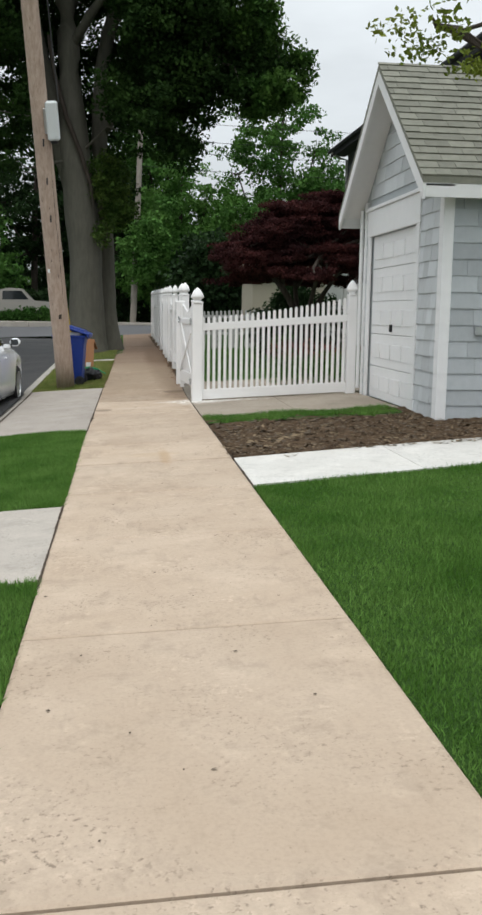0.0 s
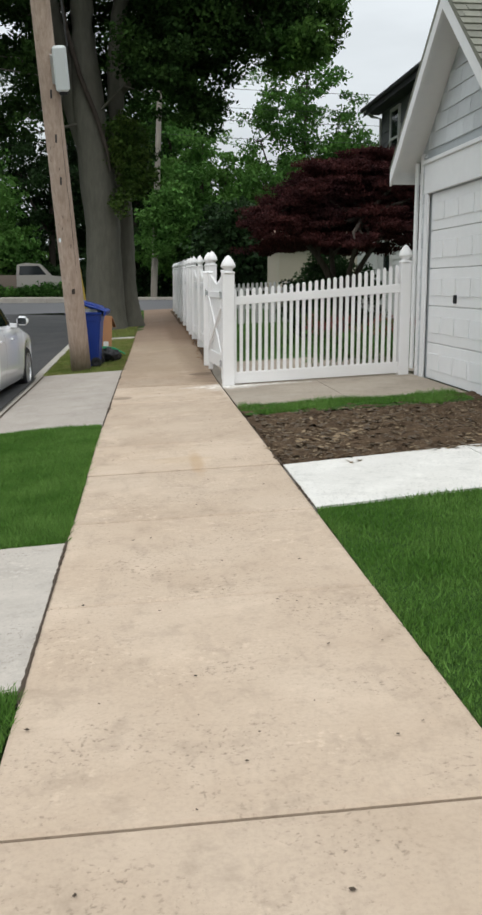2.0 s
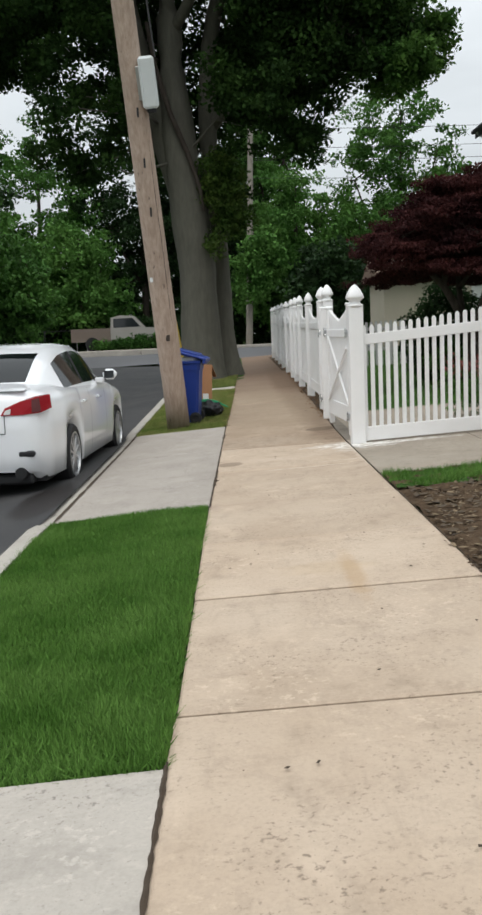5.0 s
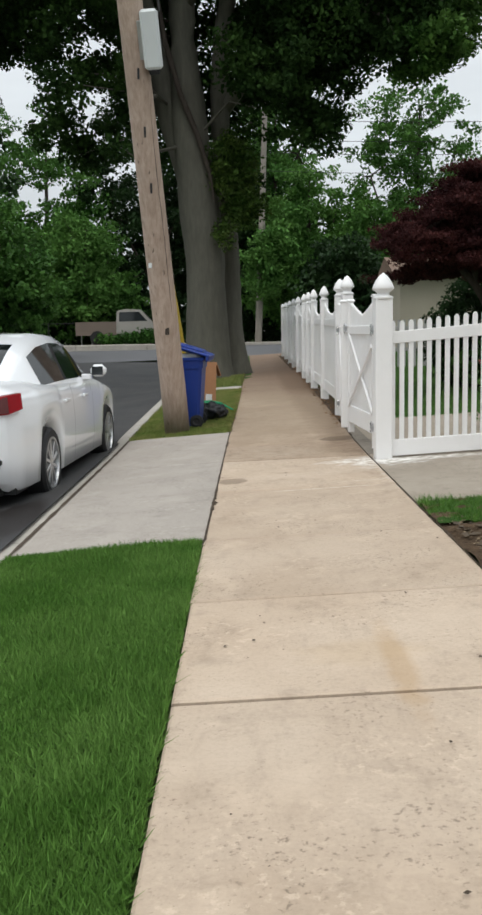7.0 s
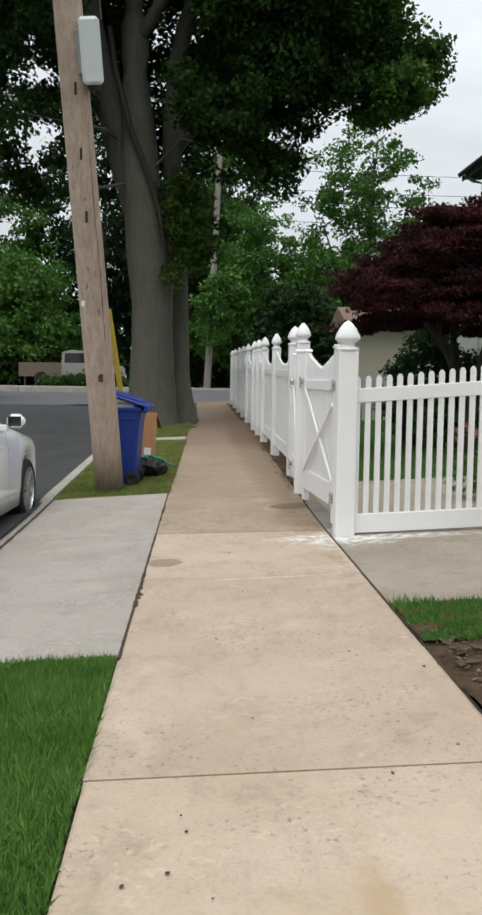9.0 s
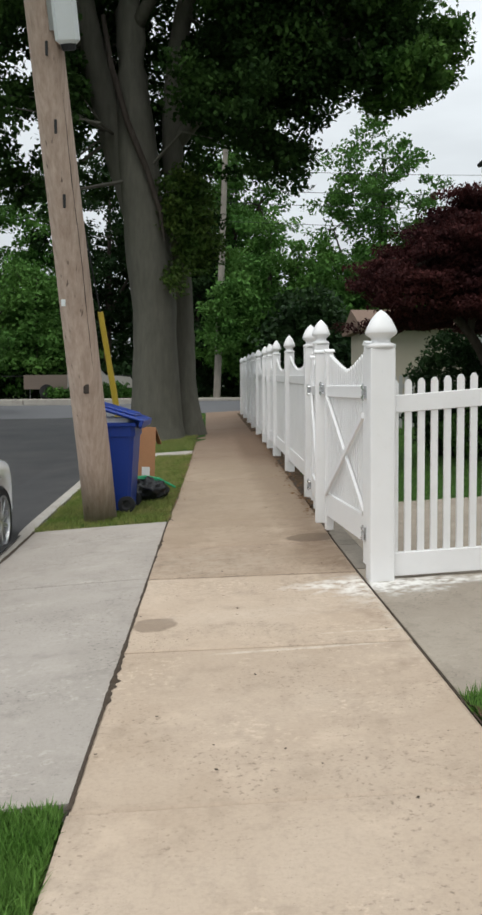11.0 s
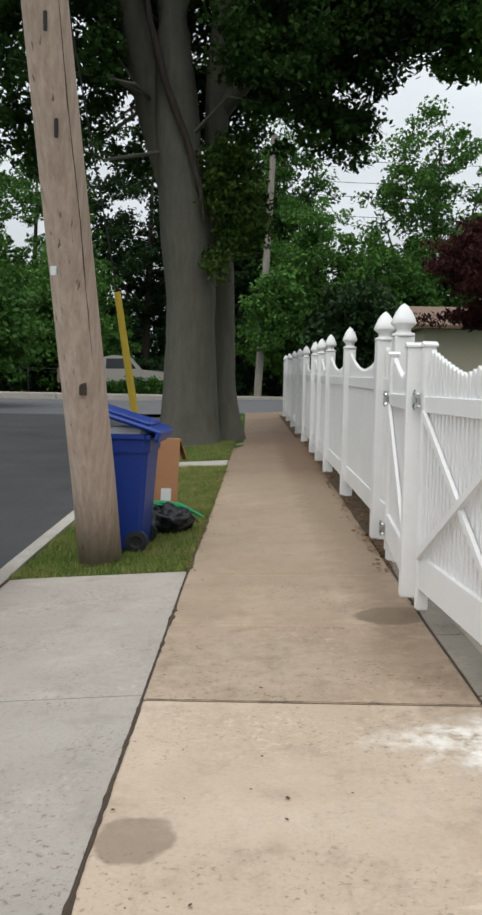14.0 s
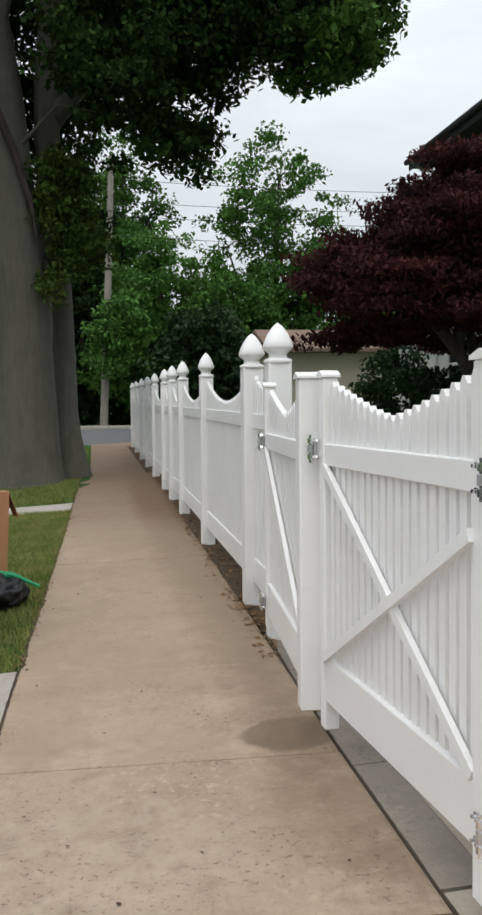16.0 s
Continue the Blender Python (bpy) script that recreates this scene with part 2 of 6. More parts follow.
def pole_wood():
    m = Mat("weathered_pole_wood", 0.9, 0, 0.15).local()
    f = m.noise(1.0, 6, 0.75, (26, 26, 0.9))
    c = m.mix(m.ramp(f, 0.3, 0.72), (0.31, 0.225, 0.175), (0.52, 0.415, 0.34))
    c = m.mix(m.math("MULTIPLY", m.ramp(m.noise(1.4, 4), 0.45, 0.7), 0.35), c, (0.17, 0.13, 0.10))
    crack = m.ramp(m.noise(1.0, 2, 0.4, (30, 30, 0.2)), 0.70, 0.76)
    c = m.mix(m.math("MULTIPLY", crack, 0.75), c, (0.05, 0.035, 0.025))
    return m.color(c).bump(m.math("SUBTRACT", f, crack), 0.6, 0.012).m


M_POLE = pole_wood()


def vinyl():
    m = Mat("white_vinyl", 0.42, 0, 0.4)
    c = m.mix(m.ramp(m.noise(2.0, 4), 0.3, 0.75), (0.86, 0.85, 0.845), (0.79, 0.78, 0.77))
    z = m.node("ShaderNodeSeparateXYZ")
    m.l.new(m.pos, z.inputs[0])
    speck = m.ramp(m.noise(22, 5, 0.7), 0.6, 0.85)
    c = m.mix(m.math("MULTIPLY", speck, 0.22), c, (0.42, 0.42, 0.38))
    return m.color(c).bump(m.noise(30, 3), 0.03, 0.004).m


M_VINYL = vinyl()
M_PAINT = plain("white_painted_wood", (0.78, 0.78, 0.78), 0.55, scale=9, amount=0.10, bump=0.08)


def shingle(name, a, b):
    m = Mat(name, 0.9, 0, 0.15)
    c = m.vary(m.mix(m.noise(9, 5), a, b), 0.14)
    f = m.noise(1, 4, 0.6, (30, 30, 2.0))
    return m.color(c).bump(f, 0.35, 0.006).m


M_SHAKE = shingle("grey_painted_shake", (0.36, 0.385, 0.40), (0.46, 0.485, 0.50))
# paler tone for the garage front's shakes only
M_FRONTSHAKE = shingle("pale_front_shake", (0.47, 0.49, 0.50), (0.57, 0.59, 0.60))
M_DARKSHAKE = shingle("dark_grey_shake", (0.10, 0.105, 0.11), (0.15, 0.155, 0.16))
M_ROOF = shingle("weathered_roof_shingle", (0.15, 0.15, 0.125), (0.26, 0.26, 0.215))
M_ROOFDARK = shingle("dark_roof_shingle", (0.045, 0.045, 0.05), (0.08, 0.08, 0.085))
M_ROOFBROWN = shingle("brown_roof_shingle", (0.18, 0.12, 0.09), (0.26, 0.18, 0.14))
M_SIDING = plain("pale_siding", (0.58, 0.58, 0.55), 0.6, scale=5)
M_BEIGE = plain("beige_siding", (0.50, 0.44, 0.35), 0.7, scale=5)
M_METAL = plain("galvanised_steel", (0.55, 0.55, 0.56), 0.3, 0.9, 0.5, amount=0.2)
M_DARK = plain("dark_rubber", (0.015, 0.015, 0.016), 0.7, amount=0.3)
M_BLACKBAG = plain("black_bin_liner", (0.007, 0.007, 0.008), 0.36, spec=0.35, amount=0.3)
M_BLUE = plain("blue_plastic", (0.006, 0.032, 0.22), 0.45, spec=0.4, amount=0.16, scale=6)
M_BLUELID = plain("blue_plastic_lid", (0.007, 0.036, 0.25), 0.4, spec=0.45, amount=0.12, scale=6)
M_GREEN = plain("green_plastic", (0.02, 0.33, 0.14), 0.4)
M_CARD = plain("cardboard", (0.40, 0.20, 0.10), 0.9, amount=0.2)
M_PAPER = plain("white_paper", (0.7, 0.7, 0.68), 0.8)
M_YELLOW = plain("yellow_guard", (0.42, 0.30, 0.03), 0.5, amount=0.2)
M_BOXMETAL = plain("pale_grey_enamel", (0.60, 0.63, 0.63), 0.45, amount=0.08)
M_WIRE = plain("black_cable", (0.02, 0.02, 0.02), 0.7)
M_CAR = plain("white_car_paint", (0.82, 0.83, 0.85), 0.12, spec=0.6, amount=0.015, bump=0)
bpy.data.materials["white_car_paint"].node_tree.nodes["Principled BSDF"].inputs["Coat Weight"].default_value = 0.6
M_TRUCK = plain("brown_truck_paint", (0.17, 0.135, 0.11), 0.35, spec=0.4, amount=0.06, bump=0)
M_TRUCKCAB = plain("pale_truck_paint", (0.34, 0.32, 0.29), 0.3, spec=0.5, amount=0.03, bump=0)
M_GLASS = plain("tinted_car_glass", (0.006, 0.008, 0.009), 0.06, spec=0.28, amount=0.1, bump=0)
M_RED = plain("red_lamp_lens", (0.30, 0.004, 0.010), 0.22, spec=0.25, amount=0.25, scale=9, bump=0)
M_SMOKE = plain("smoked_lamp_lens", (0.10, 0.02, 0.02), 0.2, spec=0.4, amount=0.2, bump=0)
M_RIM = plain("alloy_rim", (0.58, 0.58, 0.59), 0.3, 0.85, amount=0.05)
M_CHROME = plain("chrome", (0.72, 0.72, 0.73), 0.1, 1.0, amount=0.03, bump=0)
M_WINDOW = plain("dark_window_glass", (0.02, 0.024, 0.026), 0.06, spec=0.6, bump=0)
M_DEBRIS = plain("dead_leaf", (0.19, 0.10, 0.042), 0.9, amount=0.4)

# ---------------------------------------------------------------- mesh helpers


def mesh_object(name, bm, material, parent=None, smooth=False):
    me = bpy.data.meshes.new(name)
    bmesh.ops.recalc_face_normals(bm, faces=bm.faces)
    bm.to_mesh(me)
    bm.free()
    me.materials.append(material)
    if smooth:
        me.polygons.foreach_set("use_smooth", [True] * len(me.polygons))
    ob = new(name, me)
    if parent:
        ob.parent = parent
    return ob


def part(name, bm, material, parent, label="", smooth=False):
    ob = mesh_object(name, bm, material, parent, smooth)
    return tagged(ob, label)


def thing(name, label, category, m=None, group="", kind=""):
    ob = new(name)
    if m is not None:
        ob.matrix_world = m
    return tagged(ob, label, category, group, kind)


def bm_box(bm, x0, x1, y0, y1, z0, z1, bevel=0.0, m=None):
    made = bmesh.ops.create_cube(bm, size=1)
    vs = made["verts"]
    t = Matrix.Translation(((x0 + x1) / 2, (y0 + y1) / 2, (z0 + z1) / 2)) @ Matrix.Diagonal((x1 - x0, y1 - y0, z1 - z0, 1))
    bmesh.ops.transform(bm, matrix=(m @ t) if m else t, verts=vs)
    if bevel:
        es = {e for v in vs for e in v.link_edges}
        bmesh.ops.bevel(bm, geom=list(es), offset=bevel, segments=1, affect="EDGES", profile=0.5)
    return bm


def box(x0, x1, y0, y1, z0, z1, bevel=0.004, m=None):
    return bm_box(bmesh.new(), x0, x1, y0, y1, z0, z1, bevel, m)


def bm_prism(bm, outline, depth_axis, d0, d1):
    """An outline of (a, b) pairs pushed along an axis: 'x' -> (y, z), 'y' -> (x, z), 'z' -> (x, y)."""
    def at(p, d):
        return {"x": (d, p[0], p[1]), "y": (p[0], d, p[1]), "z": (p[0], p[1], d)}[depth_axis]
    a = [bm.verts.new(at(p, d0)) for p in outline]
    b = [bm.verts.new(at(p, d1)) for p in outline]
    bm.faces.new(a)
    bm.faces.new(b[::-1])
    for i in range(len(a)):
        j = (i + 1) % len(a)
        bm.faces.new((a[i], b[i], b[j], a[j]))
    return bm


def prism(outline, axis, d0, d1):
    return bm_prism(bmesh.new(), outline, axis, d0, d1)


def bm_lathe(bm, profile, n=20, m=None):
    """Profile of (radius, height) turned round z."""
    rings = []
    for r, z in profile:
        ring = []
        for i in range(n):
            a = 2 * math.pi * i / n
            p = Vector((r * math.cos(a), r * math.sin(a), z))
            ring.append(bm.verts.new(m @ p if m else p))
        rings.append(ring)
    for a, b in zip(rings, rings[1:]):
        for i in range(n):
            j = (i + 1) % n
            bm.faces.new((a[i], a[j], b[j], b[i]))
    bm.faces.new(rings[0][::-1])
    bm.faces.new(rings[-1])
    return bm


def bm_tube(bm, pts, radii, n=8, wob=0.0, seed=0.0):
    """A tapered tube along points."""
    pts = [Vector(p) for p in pts]
    prev = None
    for i, p in enumerate(pts):
        d = (pts[min(i + 1, len(pts) - 1)] - pts[max(i - 1, 0)]).normalized()
        q = d.to_track_quat("Z", "Y").to_matrix()
        ring = []
        for k in range(n):
            a = 2 * math.pi * k / n
            r = radii[i]
            v = q @ Vector((math.cos(a), math.sin(a), 0))
            if wob:
                r *= 1 + wob * noise.noise(Vector((v.x * 1.7 + seed, v.y * 1.7, p.z * 0.6)))
            ring.append(bm.verts.new(p + v * r))
        if prev:
            for k in range(n):
                j = (k + 1) % n
                bm.faces.new((prev[k], prev[j], ring[j], ring[k]))
        else:
            bm.faces.new(ring[::-1])
        prev = ring
    bm.faces.new(prev)
    return bm


def tube(pts, radii, n=8, wob=0.0):
    return bm_tube(bmesh.new(), pts, radii, n, wob)


def raw_mesh(name, verts, faces, material, parent=None):
    """A mesh object from numpy arrays: verts (n, 3), faces (m, 4) or (m, 3)."""
    me = bpy.data.meshes.new(name)
    n, m, k = len(verts), len(faces), faces.shape[1]
    me.vertices.add(n)
    me.vertices.foreach_set("co", np.ascontiguousarray(verts, np.float32).ravel())
    me.loops.add(m * k)
    me.loops.foreach_set("vertex_index", np.ascontiguousarray(faces, np.int32).ravel())
    me.polygons.add(m)
    me.polygons.foreach_set("loop_start", np.arange(0, m * k, k, dtype=np.int32))
    me.update(calc_edges=True)
    me.materials.append(material)
    ob = new(name, me)
    if parent:
        ob.parent = parent
    return ob


# ---------------------------------------------------------------- lie of the land
PROFILE_X = [-60, -11, -6.5, -2.06, -2.05, -1.75, -0.71, 0.76, 3.2, 4.5, 60]
PROFILE_Z = [-0.25, -0.26, -0.20, -0.27, -0.15, -0.12, -0.045, 0.03, 0.16, 0.2, 0.3]


def rise(y):
    return 0.012 * max(0.0, min(y, 60.0) - 14.0)


def drift(y):
    """The walk and its fence bear slightly to one side."""
    return 0.0035 * max(0.0, y - 10.0)


WALK_Y = [-20, 8, 12, 13.5, 15.3, 19.5, 26, 41]
WALK_LEFT = [-0.715, -0.705, -0.668, -0.655, -0.635, -0.56, -0.48, -0.30]
WALK_RIGHT = [0.728, 0.728, 0.722, 0.735, 0.775, 0.81, 0.875, 1.15]


def walk_left(y):
    return np.interp(y, WALK_Y, WALK_LEFT)


def walk_right(y):
    return np.interp(y, WALK_Y, WALK_RIGHT)


def on_walk(x, y):
    """A place across a straight walk, from -0.715 to 0.765, carried over to the real one."""
    a, b = float(walk_left(y)), float(walk_right(y))
    return a + (b - a) * (x + 0.715) / 1.48


def gz(x, y):
    """Height of the ground."""
    return float(np.interp(x, PROFILE_X, PROFILE_Z)) + rise(y)


def sheet(xs, ys, lift=0.0, thick=0.0, rough=0.0):
    """A patch of ground that follows the land, with skirts of a given thickness."""
    bm = bmesh.new()
    grid = [[bm.verts.new((x, y, gz(x, y) + lift + (rough * noise.fractal(Vector((x * 6, y * 6, 0)), 0.8, 2, 4) if rough else 0))) for x in xs] for y in ys]
    for a, b in zip(grid, grid[1:]):
        for i in range(len(xs) - 1):
            bm.faces.new((a[i], a[i + 1], b[i + 1], b[i]))
    if thick:
        rim = grid[0] + [r[-1] for r in grid[1:]] + grid[-1][-2::-1] + [r[0] for r in grid[-2:0:-1]]
        low = [bm.verts.new((v.co.x, v.co.y, v.co.z - thick)) for v in rim]
        for i in range(len(rim)):
            j = (i + 1) % len(rim)
            bm.faces.new((rim[i], low[i], low[j], rim[j]))
    return bm


def span(a, b, step):
    n = max(1, round(abs(b - a) / step))
    return [a + (b - a) * i / n for i in range(n + 1)]


WALK_END, CROSS_FAR = 40.5, 56.5
# the ground to the horizon, a little under all that lies on it
XS = sorted(set([-900, -300, -120, -60] + span(-40, -12, 4) + [-11, -6.5, -2.35, -2.2, -1.9, -1.75, -0.75, 0.75, 3.2, 4.5] + span(8, 40, 4) + [60, 120, 300, 900]))
YS = sorted(set([-900, -300, -100, -50, -20] + span(-10, 60, 2) + [14, 40.45, 40.55, 56.45, 56.55, 70, 90, 130, 300, 900]))
bm = bmesh.new()
rows_ = [[bm.verts.new((x, y, (gz(x, y) if x > -2.1 else -0.30 + rise(y)) - 0.06 - (0.4 if WALK_END < y < CROSS_FAR else 0))) for x in XS] for y in YS]
for a, b in zip(rows_, rows_[1:]):
    for i in range(len(XS) - 1):
        bm.faces.new((a[i], a[i + 1], b[i + 1], b[i]))
tagged(mesh_object("ground", bm, M_GROUND), "rough green ground under lawns and yards", "ground", kind="structure")

# the street beside the walk, and the street that crosses it
bm = sheet(span(-11, -2.02, 1.0), span(-30, WALK_END + 0.2, 2))
tagged(mesh_object("road", bm, M_ROAD), "dark worn asphalt street with a wet patch by the kerb", "road", kind="structure")
bm = bmesh.new()
cols = span(-60, 60, 6)
g = [[bm.verts.new((x, y, rise(y) - 0.05 - 0.17 * (x < -2))) for x in cols] for y in span(WALK_END + 0.2, CROSS_FAR, 2)]
for a, b in zip(g, g[1:]):
    for i in range(len(cols) - 1):
        bm.faces.new((a[i], a[i + 1], b[i + 1], b[i]))
tagged(mesh_object("road_cross", bm, plain("grey_asphalt", (0.115, 0.115, 0.12), 0.85, scale=20, amount=0.2)), "grey asphalt cross street at the end of the walk", "road", kind="structure")

# pavement across the far side of the cross street
tagged(mesh_object("pavement_far", box(-60, 60, CROSS_FAR + 0.152, CROSS_FAR + 1.8, rise(60) - 0.4, rise(60) + 0.06, 0.01), M_APRON), "pale concrete pavement across the cross street", "pavement", kind="structure")
far_kerb = thing("kerb_far", "pale concrete kerb along the far side of the cross street", "kerb", kind="structure")
for x in span(-58, 58, 4)[:-1]:
    part("kerb_stone", box(x + 0.01, x + 3.98, CROSS_FAR, CROSS_FAR + 0.15, rise(CROSS_FAR) - 0.4, rise(CROSS_FAR) + 0.08, 0.02), M_KERB, far_kerb)

# ---------------------------------------------------------------- pavement
JOINTS = [-7.0, -5.3, -3.6, -1.85, -0.07, 1.83, 3.57, 5.04, 6.45, 7.66, 8.96, 10.65, 12.33, 13.56, 14.85, 16.7, 18.3, 20.0, 21.7]
JOINTS += [21.7 + 1.57 * i for i in range(1, 13)]
walkway = thing("pavement", "beige concrete sidewalk of worn slabs with dark joints", "sidewalk", kind="structure")
bed = sheet([-0.70, 0, 0.75], span(-7, WALK_END, 1.5), -0.018)
for v in bed.verts:
    v.co.x = on_walk(v.co.x, v.co.y)
part("joint_bed", bed, M_JOINT, walkway, "dark dirt in the joints")
rng = random.Random(4)
for i, (a, b) in enumerate(zip(JOINTS, JOINTS[1:])):
    gap = {10: 0.005, 11: 0.003, 12: 0.012, 13: 0.004, 14: 0.005}.get(i, 0.006 if i % 2 else 0.010)
    lift = rng.uniform(-0.004, 0.004)
    bm = sheet([-0.715 + rng.uniform(-0.005, 0.005), -0.70, 0.75, 0.765], [a + gap, a + gap + 0.012, b - gap - 0.012, b - gap], lift, 0.08)
    for v in bm.verts:
        if v.co.x > 0.75 or v.co.x < -0.70 or v.co.y < a + gap + 0.005 or v.co.y > b - gap - 0.005:
            v.co.z -= 0.006
    for v in bm.verts:
        v.co.y -= (0.022 + 0.118 * max(0.0, min(1.0, (v.co.y - 9.0) / 3.0))) * v.co.x
        v.co.x = on_walk(v.co.x, v.co.y)
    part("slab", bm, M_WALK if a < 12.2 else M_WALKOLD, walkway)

# dirt-filled crack along both sides of the walk: thin, with ragged clods of dirt and moss spilling out
for xc, wide, a, b in ((-0.719, 0.006, 2.65, 4.7), (-0.716, 0.008, 9.0, 15.15), (0.772, 0.004, 4.9, 12.2), (0.775, 0.005, 12.2, 16.0), (0.785, 0.03, 16.0, 38.0), (-0.712, 0.012, 15.15, 38.0)):
    bm = bmesh.new()
    prev = None
    for y in span(a, b, 0.012):
        clod = max(0.0, noise.noise(Vector((y * 1.9, xc, 5))) - 0.02) * max(0.0, noise.noise(Vector((y * 17, xc, 11))) + 0.25)
        w0 = wide * (1 + 0.9 * noise.noise(Vector((y * 3.1, xc, 0))) + 0.8 * noise.noise(Vector((y * 19, xc, 3)))) + (0.02 if xc < 0 else 0.035) * clod
        w1 = wide * (1 + 0.8 * noise.noise(Vector((y * 2.7, xc, 7))) + 0.6 * noise.noise(Vector((y * 17, xc, 9)))) + (0.09 if xc < 0 else 0.03) * clod * (0.3 if y < 6 else 1)
        x0, x1 = xc - max(0.002, w0), xc + max(0.002, w1)
        ring = [bm.verts.new((on_walk(x, y), y, gz(x, y) + dz)) for x, dz in ((x0, -0.001), (xc, 0.001 + 0.05 * clod), (x1, -0.001))]
        if prev:
            bm.faces.new((prev[0], prev[1], ring[1], ring[0]))
            bm.faces.new((prev[1], prev[2], ring[2], ring[1]))
        prev = ring
    tagged(mesh_object("trim", bm, M_JOINT), "ragged dark dirt crack beside the sidewalk", "crack", kind="structure")
for yj, xa, xb, wide in ((12.333, -0.71, 0.76, 0.0045),):
    bm = bmesh.new()
    prev = None
    for x in span(xa, xb, 0.012):
        y = yj - (0.055 + 0.085 * max(0.0, min(1.0, (yj - 9.0) / 3.0))) * x
        w0 = wide * (0.9 + 0.9 * noise.noise(Vector((x * 21, yj, 0))) + 0.7 * noise.noise(Vector((x * 4, yj, 2))))
        w1 = wide * (0.9 + 0.9 * noise.noise(Vector((x * 23, yj, 5))) + 0.7 * noise.noise(Vector((x * 5, yj, 8))))
        ring = [bm.verts.new((on_walk(x, y), q, gz(x, q) + 0.004)) for q in (y - max(0.001, w0), y + max(0.001, w1))]
        if prev:
            bm.faces.new((prev[0], ring[0], ring[1], prev[1]))
        prev = ring
    tagged(mesh_object("trim", bm, M_JOINT), "ragged dark dirt in a sidewalk joint", "crack", kind="structure")
bm = bmesh.new()
prev = None
for y in span(9.05, 15.1, 0.05):
    w = 0.009 * (1 + noise.noise(Vector((y * 4, 0, 0))))
    ring = [bm.verts.new((x, y, gz(x, y) + 0.003)) for x in (-1.92 - w, -1.905 + w)]
    if prev:
        bm.faces.new((prev[0], prev[1], ring[1], ring[0]))
    prev = ring
tagged(mesh_object("trim", bm, M_JOINT), "dark dirt joint between kerb and apron", "crack", kind="structure")

# kerb with a dropped part at the drive
kerb = thing("kerb", "worn grey concrete kerb with a dropped part at the drive", "kerb", kind="structure")
KERB_YS = [-12 + 2.4 * i for i in range(22)]
for a in KERB_YS:
    b = a + 2.4
    bm = bmesh.new()
    ys = span(a + 0.006, b - 0.006, 0.4)

    def top(y):
        drop = max(0.0, min(1.0, (y - 8.8) / 0.6)) * max(0.0, min(1.0, (15.3 - y) / 0.6))
        drop2 = max(0.0, min(1.0, (y - 2.3) / 0.6)) * max(0.0, min(1.0, (5.1 - y) / 0.6))
        return gz(-1.9, y) + 0.012 - 0.055 * max(drop, drop2)
    rings = []
    for y in ys:
        t = top(y)
        rings.append([bm.verts.new(p) for p in ((-2.08, y, t - 0.3), (-2.08, y, t - 0.03), (-2.05, y, t), (-1.93, y, t), (-1.92, y, t - 0.3))])
    for r, q in zip(rings, rings[1:]):
        for i in range(4):
            bm.faces.new((r[i], r[i + 1], q[i + 1], q[i]))
    bm.faces.new(rings[0])
    bm.faces.new(rings[-1][::-1])
    part("kerb_stone", bm, M_KERB, kerb)


def apron(label, y0, y1, material, cut):
    t = thing("pavement_apron", label, "driveway apron", kind="structure")
    edges = [y0] + cut + [y1]
    for a, b in zip(edges, edges[1:]):
        bm = sheet([-1.905, -1.75, -0.724], [a + 0.004, (a + b) / 2, b - 0.004], -0.002, 0.08)
        for v in bm.verts:
            if v.co.x > -1:
                v.co.x = float(walk_left(v.co.y)) - 0.010
        part("slab", bm, material, t)
    return t


apron("smooth grey concrete driveway apron between kerb and sidewalk", 9.05, 15.1, M_APRON, [12.5])
apron("pale concrete path slab across the grass verge", 2.75, 4.66, M_APRON2, [])
apron("narrow pale concrete path across the grass verge", 22.6, 23.5, M_APRON2, [])

drive = thing("pavement_drive", "tan concrete drive in front of the white fence", "driveway", kind="structure")
for x0, x1 in ((0.742, 2.0), (2.01, 3.33)):
    part("slab", sheet(span(x0, x1, 0.6), [9.75, 11.0, 12.35], -0.004, 0.08), M_DRIVE, drive)
yard = thing("pavement_yard", "grey concrete strip and drive behind the white fence", "driveway", kind="structure")
part("slab", sheet(span(0.90, 5.0, 0.6), [12.36, 13.5, 15.4], -0.005, 0.05), M_DRIVE, yard)
part("slab", sheet([0.785, 1.02], span(15.45, 38, 2), -0.006, 0.05), M_SOIL, yard, "dark dirt strip under the fence")
for a, b in ((12.37, 13.30), (13.31, 14.60), (14.61, 15.44)):
    bm = sheet([0.74, 0.897], [a, b], -0.004, 0.05)
    for v in bm.verts:
        if v.co.x < 0.77:
            v.co.x = float(walk_right(v.co.y)) + 0.010
    part("slab", bm, M_EDGE, yard)
newstrip = thing("pavement_path", "new white concrete path beside the lawn", "path", kind="structure")
for a, b in ((0.742, 2.2), (2.206, 3.6), (3.606, 5.0), (5.006, 7)):
    bm = sheet([a, b], [5.03, 5.7, 6.38], 0.004, 0.1)
    for v in bm.verts:
        v.co.y += (v.co.x - 0.78) * 0.17
    part("slab", bm, M_STRIP, newstrip)

